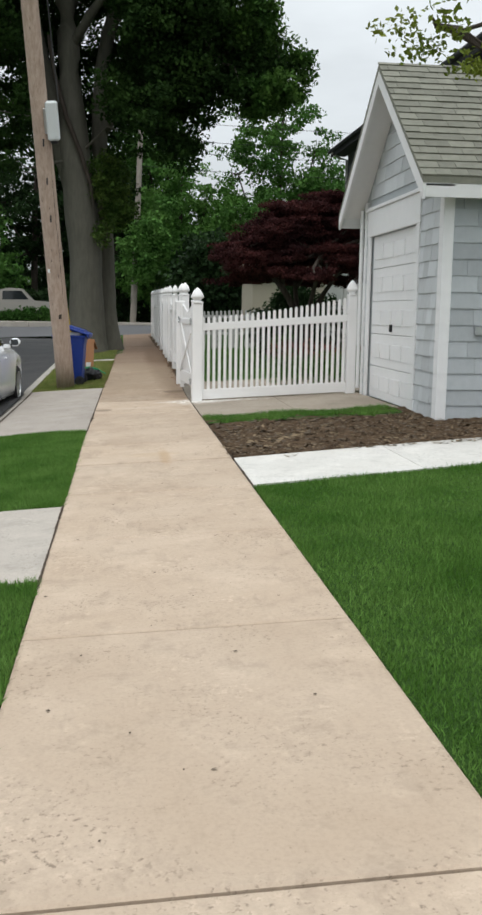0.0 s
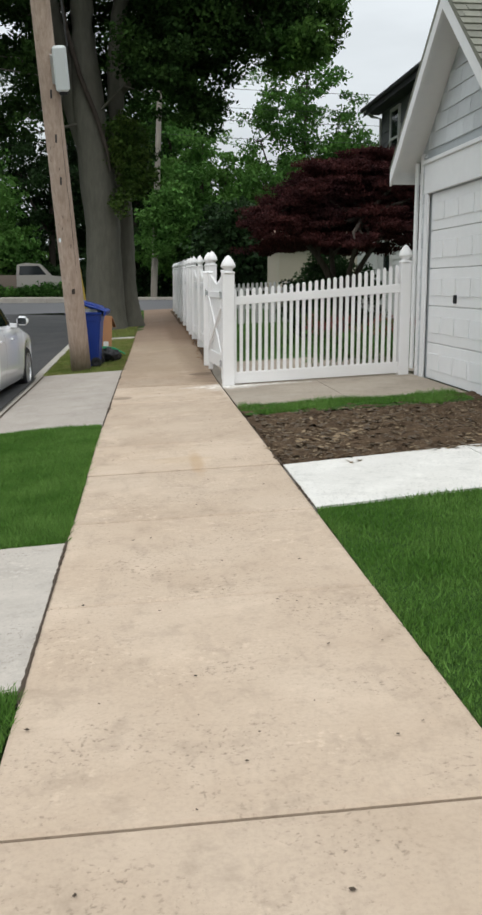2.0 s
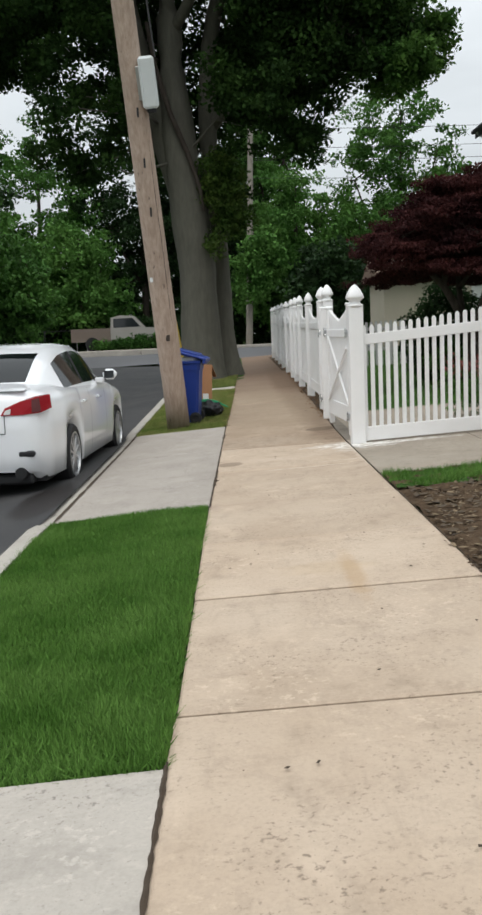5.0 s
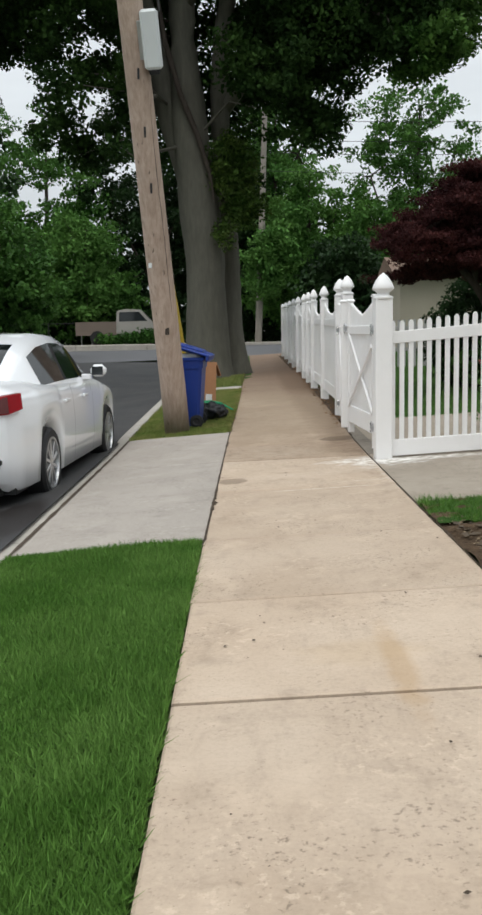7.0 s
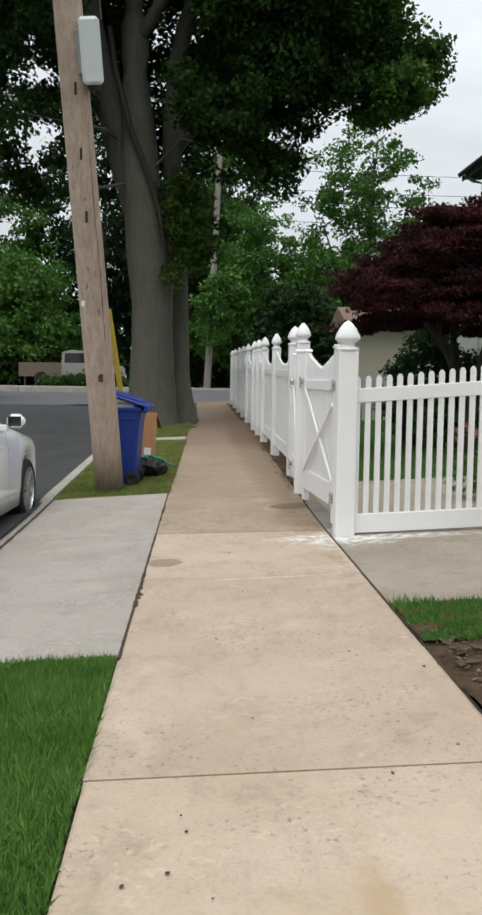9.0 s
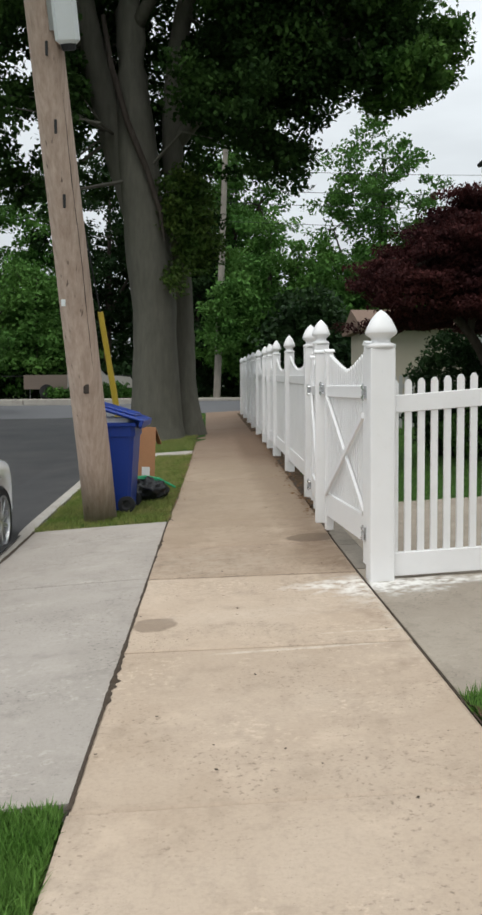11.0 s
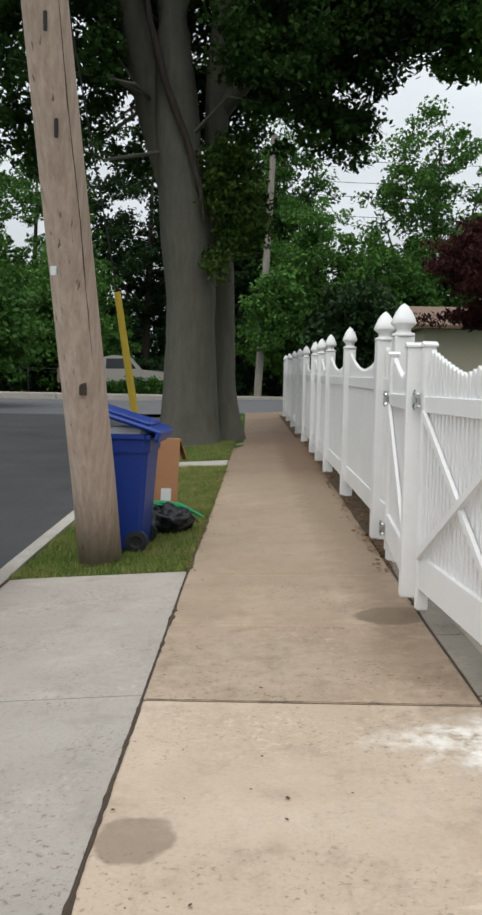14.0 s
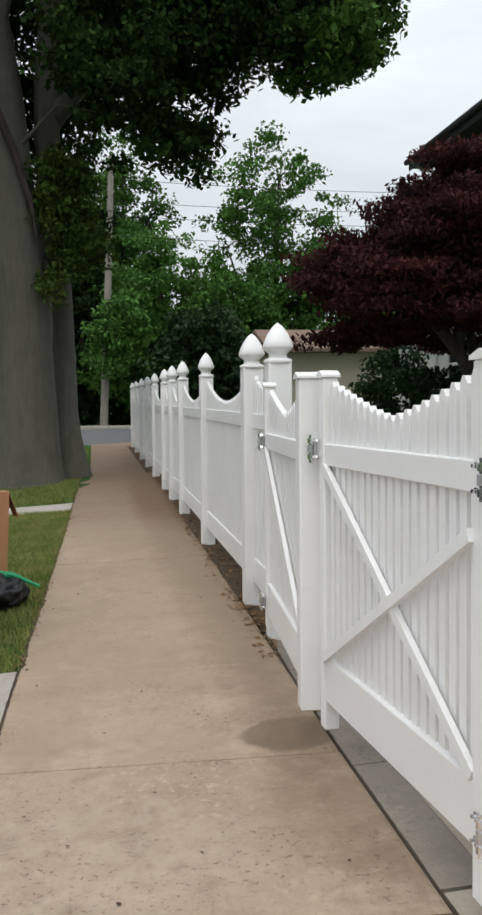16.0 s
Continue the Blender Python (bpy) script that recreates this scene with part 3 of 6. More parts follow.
# bare earth bed
bm = sheet(span(0.735, 8, 0.06), span(6.3, 9.75, 0.06), 0.0, rough=0.035)
for v in bm.verts:
    edge_y = 6.40 + 0.17 * (v.co.x - 0.78)
    if v.co.y < edge_y:
        v.co.y, v.co.z = edge_y, gz(v.co.x, edge_y) - 0.01
tagged(mesh_object("ground_bed", bm, M_SOIL), "bare brown soil bed with wood chips and litter", "soil", kind="structure")
for name, x0, x1, y0, y1 in (("lawn_verge", -1.915, -0.72, 4.68, 9.04), ("lawn_verge", -1.915, -0.72, -12, 2.73), ("lawn_pole", -1.915, -0.45, 15.12, 22.58),
                             ("lawn_tree", -1.915, -0.28, 23.52, 40), ("lawn_right", 0.737, 10, -12, 5.05), ("lawn_edge", 0.74, 3.2, 9.0, 9.74), ("lawn_yard", 0.96, 25, 15.42, 40)):
    bm = sheet(span(x0, x1, 0.5), span(y0, y1, 0.7), -0.012)
    if name == "lawn_right":
        for v in bm.verts:
            if v.co.y > 5.0:
                v.co.y += (v.co.x - 0.78) * 0.17
    if name == "lawn_edge":
        for v in bm.verts:
            v.co.z += 0.02
    tagged(mesh_object("ground_" + name, bm, M_GRASSBED), "dark green turf under the grass", "lawn", kind="structure")


def grass(name, label, region, count, material, tall, seed, edge=None):
    """Blades of grass over a region of (x0, x1, y0, y1), in which edge(x, y) tells what is in."""
    r = np.random.default_rng(seed)
    x0, x1, y0, y1 = region
    x, y = r.uniform(x0, x1, count), r.uniform(y0, y1, count)
    if edge is not None:
        keep = edge(x, y)
        x, y = x[keep], y[keep]
    n = len(x)
    z = np.interp(x, PROFILE_X, PROFILE_Z) + 0.012 * np.clip(np.minimum(y, 60) - 14, 0, None) - 0.015
    a, lean = r.uniform(0, 2 * np.pi, n), r.uniform(0.2, 1.2, n)
    h = tall * r.uniform(0.5, 1.3, n) * (1 + 0.25 * np.sin(x * 5.1 + 1.3 * np.sin(y * 3.7)))
    w = r.uniform(0.0022, 0.0042, n) * (1 + tall * 4)
    lx, ly = r.normal(0, 1, n) * lean * h * 0.6, r.normal(0, 1, n) * lean * h * 0.6
    base = np.stack([x, y, z], 1)
    side = np.stack([np.cos(a) * w, np.sin(a) * w, 0 * w], 1)
    tip = base + np.stack([lx, ly, h], 1)
    v = np.stack([base - side, base + side, tip], 1).reshape(-1, 3)
    f = np.arange(n)[:, None] * 3 + [0, 1, 2]
    return tagged(raw_mesh(name, v, f, material), label, "grass", kind="stuff")


grass("grass_verge", "thick bright green mown grass on the verge", (-1.93, -0.712, 4.66, 9.04), 120000, M_GRASS, 0.036, 1)
grass("grass_verge_near", "thick bright green mown grass on the verge", (-1.93, -0.715, -3.0, 2.74), 80000, M_GRASS, 0.036, 2)
grass("grass_lawn", "thick bright green mown lawn", (0.735, 4.6, -2.0, 5.75), 260000, M_GRASS, 0.034, 3, lambda x, y: y < 5.02 + (x - 0.78) * 0.17)
grass("grass_pole", "short dry yellow-green grass round the pole", (-1.92, -0.45, 15.1, 22.6), 52000, M_GRASS2, 0.04, 4, lambda x, y: x < walk_left(y) + 0.012)
grass("grass_tree", "short dry yellow-green grass round the tree", (-1.92, -0.3, 23.5, 38), 26000, M_GRASS2, 0.05, 5, lambda x, y: x < walk_left(y) + 0.012)
grass("grass_edge", "tufts of green grass beside the drive", (0.74, 3.15, 8.95, 9.78), 16000, M_GRASS, 0.06, 6, lambda x, y: y > 9.12 + 0.12 * np.sin(x * 4) + 0.1 * np.sin(x * 11))
grass("grass_yard", "green lawn behind the white fence", (0.97, 9, 15.5, 27), 20000, M_GRASS, 0.06, 7)

# wood chips and litter in the soil bed, dead leaves along the walk
r = np.random.default_rng(8)


def scatter(name, label, xs, ys, size, material, flat=0.5):
    n = len(xs)
    a = r.uniform(0, 6.28, n)
    s = size * r.uniform(0.4, 1.3, n)
    z = np.array([gz(p, q) for p, q in zip(xs, ys)]) + 0.008
    u = np.stack([np.cos(a) * s, np.sin(a) * s, r.normal(0, 0.12, n) * s], 1)
    w = np.stack([-np.sin(a) * s * flat, np.cos(a) * s * flat, r.normal(0, 0.12, n) * s], 1)
    c = np.stack([xs, ys, z + s * 0.06], 1)
    v = np.stack([c - u, c - w, c + u, c + w], 1).reshape(-1, 3)
    f = np.arange(n)[:, None] * 4 + [0, 1, 2, 3]
    return tagged(raw_mesh(name, v, f, material), label, "litter", kind="stuff")


scatter("wood_chips", "dry wood chips and leaves on the soil bed", r.uniform(0.76, 5, 4200), r.uniform(6.5, 9.2, 4200), 0.022, plain("dry_chip", (0.19, 0.14, 0.085), 0.9, amount=0.5), 0.35)
scatter("bark_pieces", "larger pale bark pieces on the soil bed", np.concatenate([r.uniform(0.82, 4, 130), r.normal(1.2, 0.25, 60)]), np.concatenate([r.uniform(6.5, 9.1, 130), r.normal(7.2, 0.4, 60)]), 0.04, plain("pale_bark", (0.24, 0.175, 0.105), 0.9, amount=0.5), 0.4)
scatter("soil_clods", "dark clods of soil spilled on the sidewalk edge", r.normal(0.77, 0.035, 120), np.abs(r.normal(0, 0.5, 120)) + 6.4, 0.015, M_SOIL, 0.8)
scatter("dark_leaves", "dark wet leaves matted on the soil bed", r.uniform(0.76, 4, 1300), r.uniform(6.5, 9.2, 1300), 0.035, plain("wet_leaf", (0.07, 0.045, 0.022), 0.6, amount=0.5), 0.6)
LEAF_Y = r.uniform(14.8, 36, 2000)
LEAF_X = walk_right(LEAF_Y) + np.abs(r.normal(0, 0.05, 2000)) * r.choice([-1, 0.8], 2000)
scatter("dead_leaves", "brown dead leaves along the fence foot", LEAF_X, LEAF_Y, 0.021, M_DEBRIS)
VERGE_Y = r.uniform(15.0, 33, 700)
VERGE_X = walk_left(VERGE_Y) + r.normal(0, 0.04, 700)
scatter("dead_leaves_verge", "brown dead leaves along the verge edge", VERGE_X, VERGE_Y, 0.017, M_DEBRIS)
scatter("crumbs", "small dark crumbs and leaf bits on the sidewalk", r.uniform(-0.72, 0.72, 160), r.uniform(-1, 20, 160), 0.009, M_JOINT, 0.7)
scatter("gutter_litter", "twigs and litter in the gutter", r.uniform(-2.5, -2.1, 60), r.uniform(17, 24, 60), 0.06, plain("grey_litter", (0.3, 0.29, 0.27), 0.9), 0.25)

# ---------------------------------------------------------------- white fence


def finial_bm(w, z):
    """The post's cap: collar, neck and pointed acorn, square on plan with rounded swell."""
    bm = bmesh.new()
    steps = [(w * 0.62, 0), (w * 0.62, 0.022), (w * 0.40, 0.034), (w * 0.40, 0.058), (w * 0.66, 0.088), (w * 0.68, 0.098), (w * 0.60, 0.130), (w * 0.44, 0.175), (w * 0.22, 0.215), (w * 0.03, 0.235)]
    prev = None
    for h, dz in steps:
        ring = []
        for k in range(16):
            a = 2 * math.pi * k / 16 + math.pi / 16
            c, s = math.cos(a), math.sin(a)
            q = 1 / max(abs(c), abs(s))
            q = q ** (0.55)
            ring.append(bm.verts.new((h * c * q * 0.93, h * s * q * 0.93, z + dz)))
        if prev:
            for k in range(16):
                j = (k + 1) % 16
                bm.faces.new((prev[k], prev[j], ring[j], ring[k]))
        else:
            bm.faces.new(ring[::-1])
        prev = ring
    bm.faces.new(prev)
    return bm


fence = thing("picket_fence", "white vinyl picket fence with scooped panels and pointed posts", "fence")


def fence_post(x, y, shaft, w=0.14):
    """A square post with its cap; shaft is its height to the cap."""
    g = gz(x, y)
    p = part("post", box(x - w / 2, x + w / 2, y - w / 2, y + w / 2, g - 0.1, g + shaft, 0.006), M_VINYL, fence, "square post with a pointed cap")
    bm = finial_bm(w, g + shaft)
    bmesh.ops.translate(bm, vec=(x, y, 0), verts=bm.verts)
    part("cap", bm, M_VINYL, p, "pointed gothic cap", smooth=True)
    return p


def picket_mesh(w, d):
    """A picket one metre high with a clipped point on top."""
    me = bpy.data.meshes.new("picket")
    bm = prism([(-w / 2, 0), (w / 2, 0), (w / 2, 1 - 0.02), (w * 0.18, 1), (-w * 0.18, 1), (-w / 2, 1 - 0.02)], "x", -d / 2, d / 2)
    bmesh.ops.recalc_face_normals(bm, faces=bm.faces)
    bm.to_mesh(me)
    bm.free()
    me.materials.append(M_VINYL)
    return me


PICKET = picket_mesh(0.042, 0.026)


def picket(parent, x, y, z0, z1, turn=0.0):
    ob = new("picket", PICKET)
    ob.parent = parent
    ob.matrix_basis = pose(x, y, z0, 0, 0, turn) @ Matrix.Diagonal((1, 1, z1 - z0, 1))
    return ob


def rail_bm(p, q, h, d):
    """A rail from p to q (its middle line), h high and d thick."""
    p, q = Vector(p), Vector(q)
    out = Vector((q - p).to_2d().orthogonal().normalized().to_3d()) * d / 2
    up = Vector((0, 0, h / 2))
    bm = bmesh.new()
    ends = [[bm.verts.new(e + s * out + u * up) for s, u in ((-1, -1), (1, -1), (1, 1), (-1, 1))] for e in (p, q)]
    bm.faces.new(ends[0])
    bm.faces.new(ends[1][::-1])
    for i in range(4):
        j = (i + 1) % 4
        bm.faces.new((ends[0][i], ends[1][i], ends[1][j], ends[0][j]))
    bmesh.ops.bevel(bm, geom=bm.edges[:], offset=0.004, segments=1, affect="EDGES")
    return bm


def join(a, b):
    """Two bmeshes as one."""
    me = bpy.data.meshes.new("join")
    b.to_mesh(me)
    b.free()
    a.from_mesh(me)
    bpy.data.meshes.remove(me)
    return a


def panel(x0, y0, x1, y1, scallop, low, mid, rail_h=0.10, pitch=0.079):
    """A run of pickets. scallop(u): the top's height above the ground."""
    g0, g1 = gz(0.85, y0), gz(0.85, y1)
    t = part("panel_rail", rail_bm((x0, y0, g0 + mid), (x1, y1, g1 + mid), rail_h, 0.045), M_VINYL, fence, "top rail with its pickets")
    part("bottom_rail", rail_bm((x0, y0, g0 + low), (x1, y1, g1 + low), 0.17, 0.045), M_VINYL, fence)
    n = int((y1 - y0) / pitch)
    for i in range(n):
        u = (i + 0.5) / n
        g = g0 + (g1 - g0) * u
        picket(t, x0 + (x1 - x0) * u, y0 + (y1 - y0) * u, g + low + 0.05, g + scallop(u))
    return t


def dip(high, deep, power=2.0):
    return lambda u: high - deep * (1 - abs(2 * u - 1) ** power)


PX = 0.82
fence_post(0.832, 12.0, 1.45, 0.155)
fence_post(3.19, 12.0, 1.47)
POSTS = [15.26, 16.18, 18.85, 21.3, 22.9, 24.35, 26.8, 29.2, 31.7, 34.6, 37.2]
for i, y in enumerate(POSTS):
    fence_post(PX + 0.02 + drift(y), y, 1.62 if i > 2 else 1.60, 0.125 if i > 1 else 0.14)
for a, b in zip(POSTS, POSTS[1:]):
    low, mid = 0.24, 1.25
    panel(PX + 0.03 + drift(a), a + 0.065, PX + 0.03 + drift(b), b - 0.065, dip(1.57, 0.19 if b - a > 1.2 else 0.10), low, mid)

# the cross run from the walk to the garage, its top rising towards the garage
g0, g1 = gz(PX, 12), gz(3.19, 12)
cross = part("panel_rail", rail_bm((0.88, 12, g0 + 1.10), (3.12, 12, g1 + 1.14), 0.11, 0.045), M_VINYL, fence, "top rail with pickets rising towards the garage")
part("bottom_rail", rail_bm((0.88, 12, g0 + 0.09), (3.12, 12, g1 + 0.09), 0.15, 0.045), M_VINYL, fence)
N = 27
for i in range(N):
    u = (i + 0.5) / N
    g = g0 + (g1 - g0) * u
    picket(cross, 0.88 + 2.24 * u, 12, g + 0.12, g + 1.25 + 0.20 * u ** 1.8, 90)


def hinge(parent, y, z, s):
    h = part("hinge", box(-0.046, -0.032, y - 0.018, y + 0.018, z - 0.042, z + 0.042, 0.004), M_METAL, parent, "bright steel hinge")
    part("pin", tube([(-0.056, y, z - 0.055), (-0.056, y, z + 0.055)], [0.006, 0.006]), M_CHROME, h)
    part("knuckle", tube([(-0.056, y, z - 0.014), (-0.056, y, z + 0.014)], [0.012, 0.012], 10), M_METAL, h)
    for dz in (-0.032, 0.032):
        part("strap", box(-0.046, -0.036, min(y, y + s * 0.062), max(y, y + s * 0.062), z + dz - 0.008, z + dz + 0.008, 0.002), M_CHROME, h)
        for q in (0.026, 0.050):
            part("bolt", tube([(-0.058, y + s * q, z + dz), (-0.034, y + s * q, z + dz)], [0.006, 0.006], 6), M_CHROME, h)
        part("knuckle", tube([(-0.056, y, z + dz - 0.01), (-0.056, y, z + dz + 0.01)], [0.012, 0.012], 10), M_CHROME, h)


def gate(label, start, end, stiles, hinge_y, latch, crossed=True):
    """One leaf from start to end (x, y), with stiles, rails, pickets and a crossed brace on the street side."""
    (xa, ya), (xb, yb) = start, end
    turn = -math.degrees(math.atan2(xb - xa, yb - ya))
    t = thing("gate", label, "gate", pose(xa, ya, gz(0.76, ya) + 0.01, 0, 0, turn), "leaves of the double gate")
    L = math.hypot(xb - xa, yb - ya)
    for y, (w, d, low) in zip((0, L), stiles):
        y0, y1 = (0, w) if y == 0 else (L - w, L)
        part("stile", box(-d / 2, d / 2, y0, y1, low, 1.47, 0.005), M_VINYL, t)
        part("stile_cap", prism([(y0 - 0.008, 1.47), (y1 + 0.008, 1.47), (y1 + 0.008, 1.48), ((y0 + y1) / 2, 1.497), (y0 - 0.008, 1.48)], "x", -d / 2 - 0.008, d / 2 + 0.008), M_VINYL, t)
    a, b = stiles[0][0] + 0.001, L - stiles[1][0] - 0.001
    part("bottom_rail", rail_bm((0, a, 0.285), (0, b, 0.285), 0.18, 0.05), M_VINYL, t)
    part("top_rail", rail_bm((0, a, 1.17), (0, b, 1.17), 0.085, 0.05), M_VINYL, t)
    n = int((b - a) / 0.066)
    top = dip(1.46, 0.135, 1.25)
    for i in range(n):
        u = (i + 0.5) / n
        picket(t, 0.006, a + (b - a) * u, 0.36, top(u))
    lo, hi = 0.385, 1.12
    for s, e, off in (((a, lo), (b, hi), 0.026), ((a, hi - 0.10), (b, lo - 0.015), 0.034))[:2 if crossed else 1]:
        s, e = Vector(s), Vector(e)
        d = (e - s).normalized()
        c = Vector((-d.y, d.x)) * 0.019
        part("brace", prism([tuple(s + c), tuple(e + c), tuple(e - c), tuple(s - c)], "x", -off - 0.010, -off + 0.010), M_VINYL, t)
    for z in (0.27, 1.17):
        hinge(t, hinge_y, z, 1 if hinge_y < 0.5 else -1)
    if latch:
        hinge(t, L + 0.03, 1.19, -1)
    return t


gate("white vinyl gate leaf with a crossed brace, shut", (0.79, 12.085), (0.70, 13.50), ((0.10, 0.06, 0.06), (0.06, 0.06, 0.08)), 0.0, True)
gate("white vinyl gate leaf with a single brace, ajar", (0.655, 13.56), (0.77, 15.09), ((0.10, 0.10, 0.12), (0.07, 0.06, 0.12)), 1.5, False, False)

# picket fence in the yard behind
back_fence = thing("yard_fence", "weathered pale picket fence across the yard behind", "fence")
M_OLDPAINT = plain("weathered_white_paint", (0.42, 0.42, 0.40), 0.8, scale=8, amount=0.25)
BACK = PICKET.copy()
BACK.materials[0] = M_OLDPAINT
gb = gz(4, 26)
rail_ = part("rail", join(box(1.0, 6.4, 25.98, 26.02, gb + 0.35, gb + 0.44, 0.004), box(1.0, 6.4, 25.98, 26.02, gb + 0.85, gb + 0.94, 0.004)), M_OLDPAINT, back_fence)
for i in range(43):
    x = 1.0 + 0.125 * i
    ob = new("picket", BACK)
    ob.parent = back_fence
    ob.matrix_basis = pose(x, 25.96, gz(x, 26), 0, 0, 90) @ Matrix.Diagonal((1, 1.6, 1.12, 1))

# ---------------------------------------------------------------- garage
GX, GY0, GY1 = 3.34, 8.35, 11.86
GZ = gz(GX, 10) - 0.02
EAVE, APEX = 2.98, 4.42
GMID = (GY0 + GY1) / 2
GEND = 9.4
garage = thing("garage", "small grey shingled garage with white trim and a white panelled door", "garage", kind="structure")
DY0, DY1, DTOP = 9.32, 11.5, 2.47
# walls with the door's opening
wall = bmesh.new()
bm_box(wall, GX, GX + 0.12, GY0, DY0, GZ, EAVE)
bm_box(wall, GX, GX + 0.12, DY1, GY1, GZ, EAVE)
bm_box(wall, GX, GX + 0.12, DY0, DY1, DTOP, EAVE)
bm_prism(wall, [(GY0, EAVE), (GY1, EAVE), (GMID, APEX - 0.02)], "x", GX, GX + 0.12)
part("front_wall", wall, M_SHAKE, garage)
part("side_wall", box(GX + 0.12, GEND, GY0, GY0 + 0.12, GZ, EAVE, 0), M_SHAKE, garage)
part("side_wall", box(GX + 0.12, GEND, GY1 - 0.12, GY1, GZ, EAVE, 0), M_SHAKE, garage)
part("back_wall", prism([(GY0, GZ), (GY1, GZ), (GY1, EAVE), (GMID, APEX - 0.02), (GY0, EAVE)], "x", GEND, GEND + 0.12), M_SHAKE, garage)
# trim boards
for y in (GY0 + 0.055, GY1 - 0.055):
    part("corner_board", box(GX - 0.025, GX + 0.004, y - 0.06, y + 0.06, GZ, EAVE, 0.004), M_PAINT, garage)
part("corner_board", box(GX - 0.025, GX + 0.10, GY0 - 0.03, GY0 - 0.002, GZ, EAVE, 0.004), M_PAINT, garage)
for y0, y1 in ((DY0 - 0.13, DY0), (DY1, DY1 + 0.13)):
    part("door_casing", box(GX - 0.03, GX + 0.02, y0, y1, GZ, DTOP + 0.001, 0.004), M_PAINT, garage)
part("door_casing", box(GX - 0.035, GX + 0.02, DY0 - 0.15, DY1 + 0.15, DTOP + 0.002, DTOP + 0.36, 0.004), M_PAINT, garage)
part("door_casing", box(GX - 0.06, GX + 0.02, DY0 - 0.2, DY1 + 0.2, DTOP + 0.362, DTOP + 0.41, 0.006), M_PAINT, garage)


def garage_door():
    d = part("door", box(GX + 0.06, GX + 0.085, DY0, DY1, GZ + 0.01, DTOP, 0), M_PAINT, garage, "white sectional panelled door, shut")
    n, h = 5, (DTOP - GZ - 0.01) / 5
    for i in range(n):
        z = GZ + 0.01 + i * h
        part("section", box(GX + 0.03, GX + 0.059, DY0 + 0.004, DY1 - 0.004, z + 0.004, z + h - 0.004, 0.006), M_PAINT, d)
        for k in range(4):
            w = (DY1 - DY0 - 0.1) / 4
            y = DY0 + 0.05 + k * w
            bm = bm_box(bmesh.new(), GX + 0.020, GX + 0.031, y + 0.045, y + w - 0.045, z + 0.125, z + h - 0.125, 0.010)
            part("raised_panel", bm, M_PAINT, d)
    part("handle", box(GX - 0.01, GX + 0.03, (DY0 + DY1) / 2 - 0.02, (DY0 + DY1) / 2 + 0.02, GZ + 0.98, GZ + 1.08, 0.008), M_DARK, d, "dark metal handle")


garage_door()
# roof, overhanging, with rake boards and eaves
OV = 0.27
slope = (APEX - EAVE) / (GMID - GY0)
for side in (-1, 1):
    ye = GMID + side * (GMID - GY0 + OV)
    ze = EAVE - OV * slope + 0.10
    za = APEX + 0.10
    outline = [(GMID, za), (ye, ze), (ye, ze - 0.07), (GMID, za - 0.09)]
    part("roof", prism(outline, "x", GX - 0.36, GEND + 0.3), M_ROOF, garage, "weathered grey shingle roof")
    drop = 0.17
    part("rake_board", prism([(GMID, za - 0.092), (ye, ze - 0.072), (ye, ze - 0.072 - drop), (GMID, za - 0.092 - drop)], "x", GX - 0.36, GX - 0.33), M_PAINT, garage, "white rake board")
    part("soffit", prism([(GMID, za - 0.093), (ye, ze - 0.073), (ye, ze - 0.10), (GMID, za - 0.12)], "x", GX - 0.328, GX - 0.001), M_PAINT, garage)
    part("fascia", box(GX - 0.328, GEND + 0.3, min(ye, ye - side * 0.03), max(ye, ye - side * 0.03), ze - 0.22, ze - 0.074, 0.004), M_PAINT, garage)
part("gutter_pipe", tube([(GX - 0.05, GY1 + 0.05, EAVE - 0.1), (GX - 0.05, GY1 + 0.05, GZ + 0.1)], [0.03, 0.03]), M_PAINT, garage, "white downpipe")
part("meter_box", box(3.74, 3.86, GY0 - 0.07, GY0 - 0.022, 1.14, 1.24, 0.006), M_METAL, garage, "small grey outlet box")


def wedge(name, material, butt, head):
    """A shake or shingle of unit size in x and z, thicker at its lower edge, lying on y = 0."""
    me = bpy.data.meshes.new(name)
    bm = prism([(0, 0), (-butt, 0), (-head, 1), (0, 1)], "x", -0.5, 0.5)
    bmesh.ops.recalc_face_normals(bm, faces=bm.faces)
    bm.to_mesh(me)
    bm.free()
    me.materials.append(material)
    return me


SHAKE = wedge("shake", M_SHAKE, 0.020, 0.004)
PALE = wedge("shake", M_FRONTSHAKE, 0.020, 0.004)
SHINGLE = wedge("shingle", M_ROOF, 0.022, 0.006)


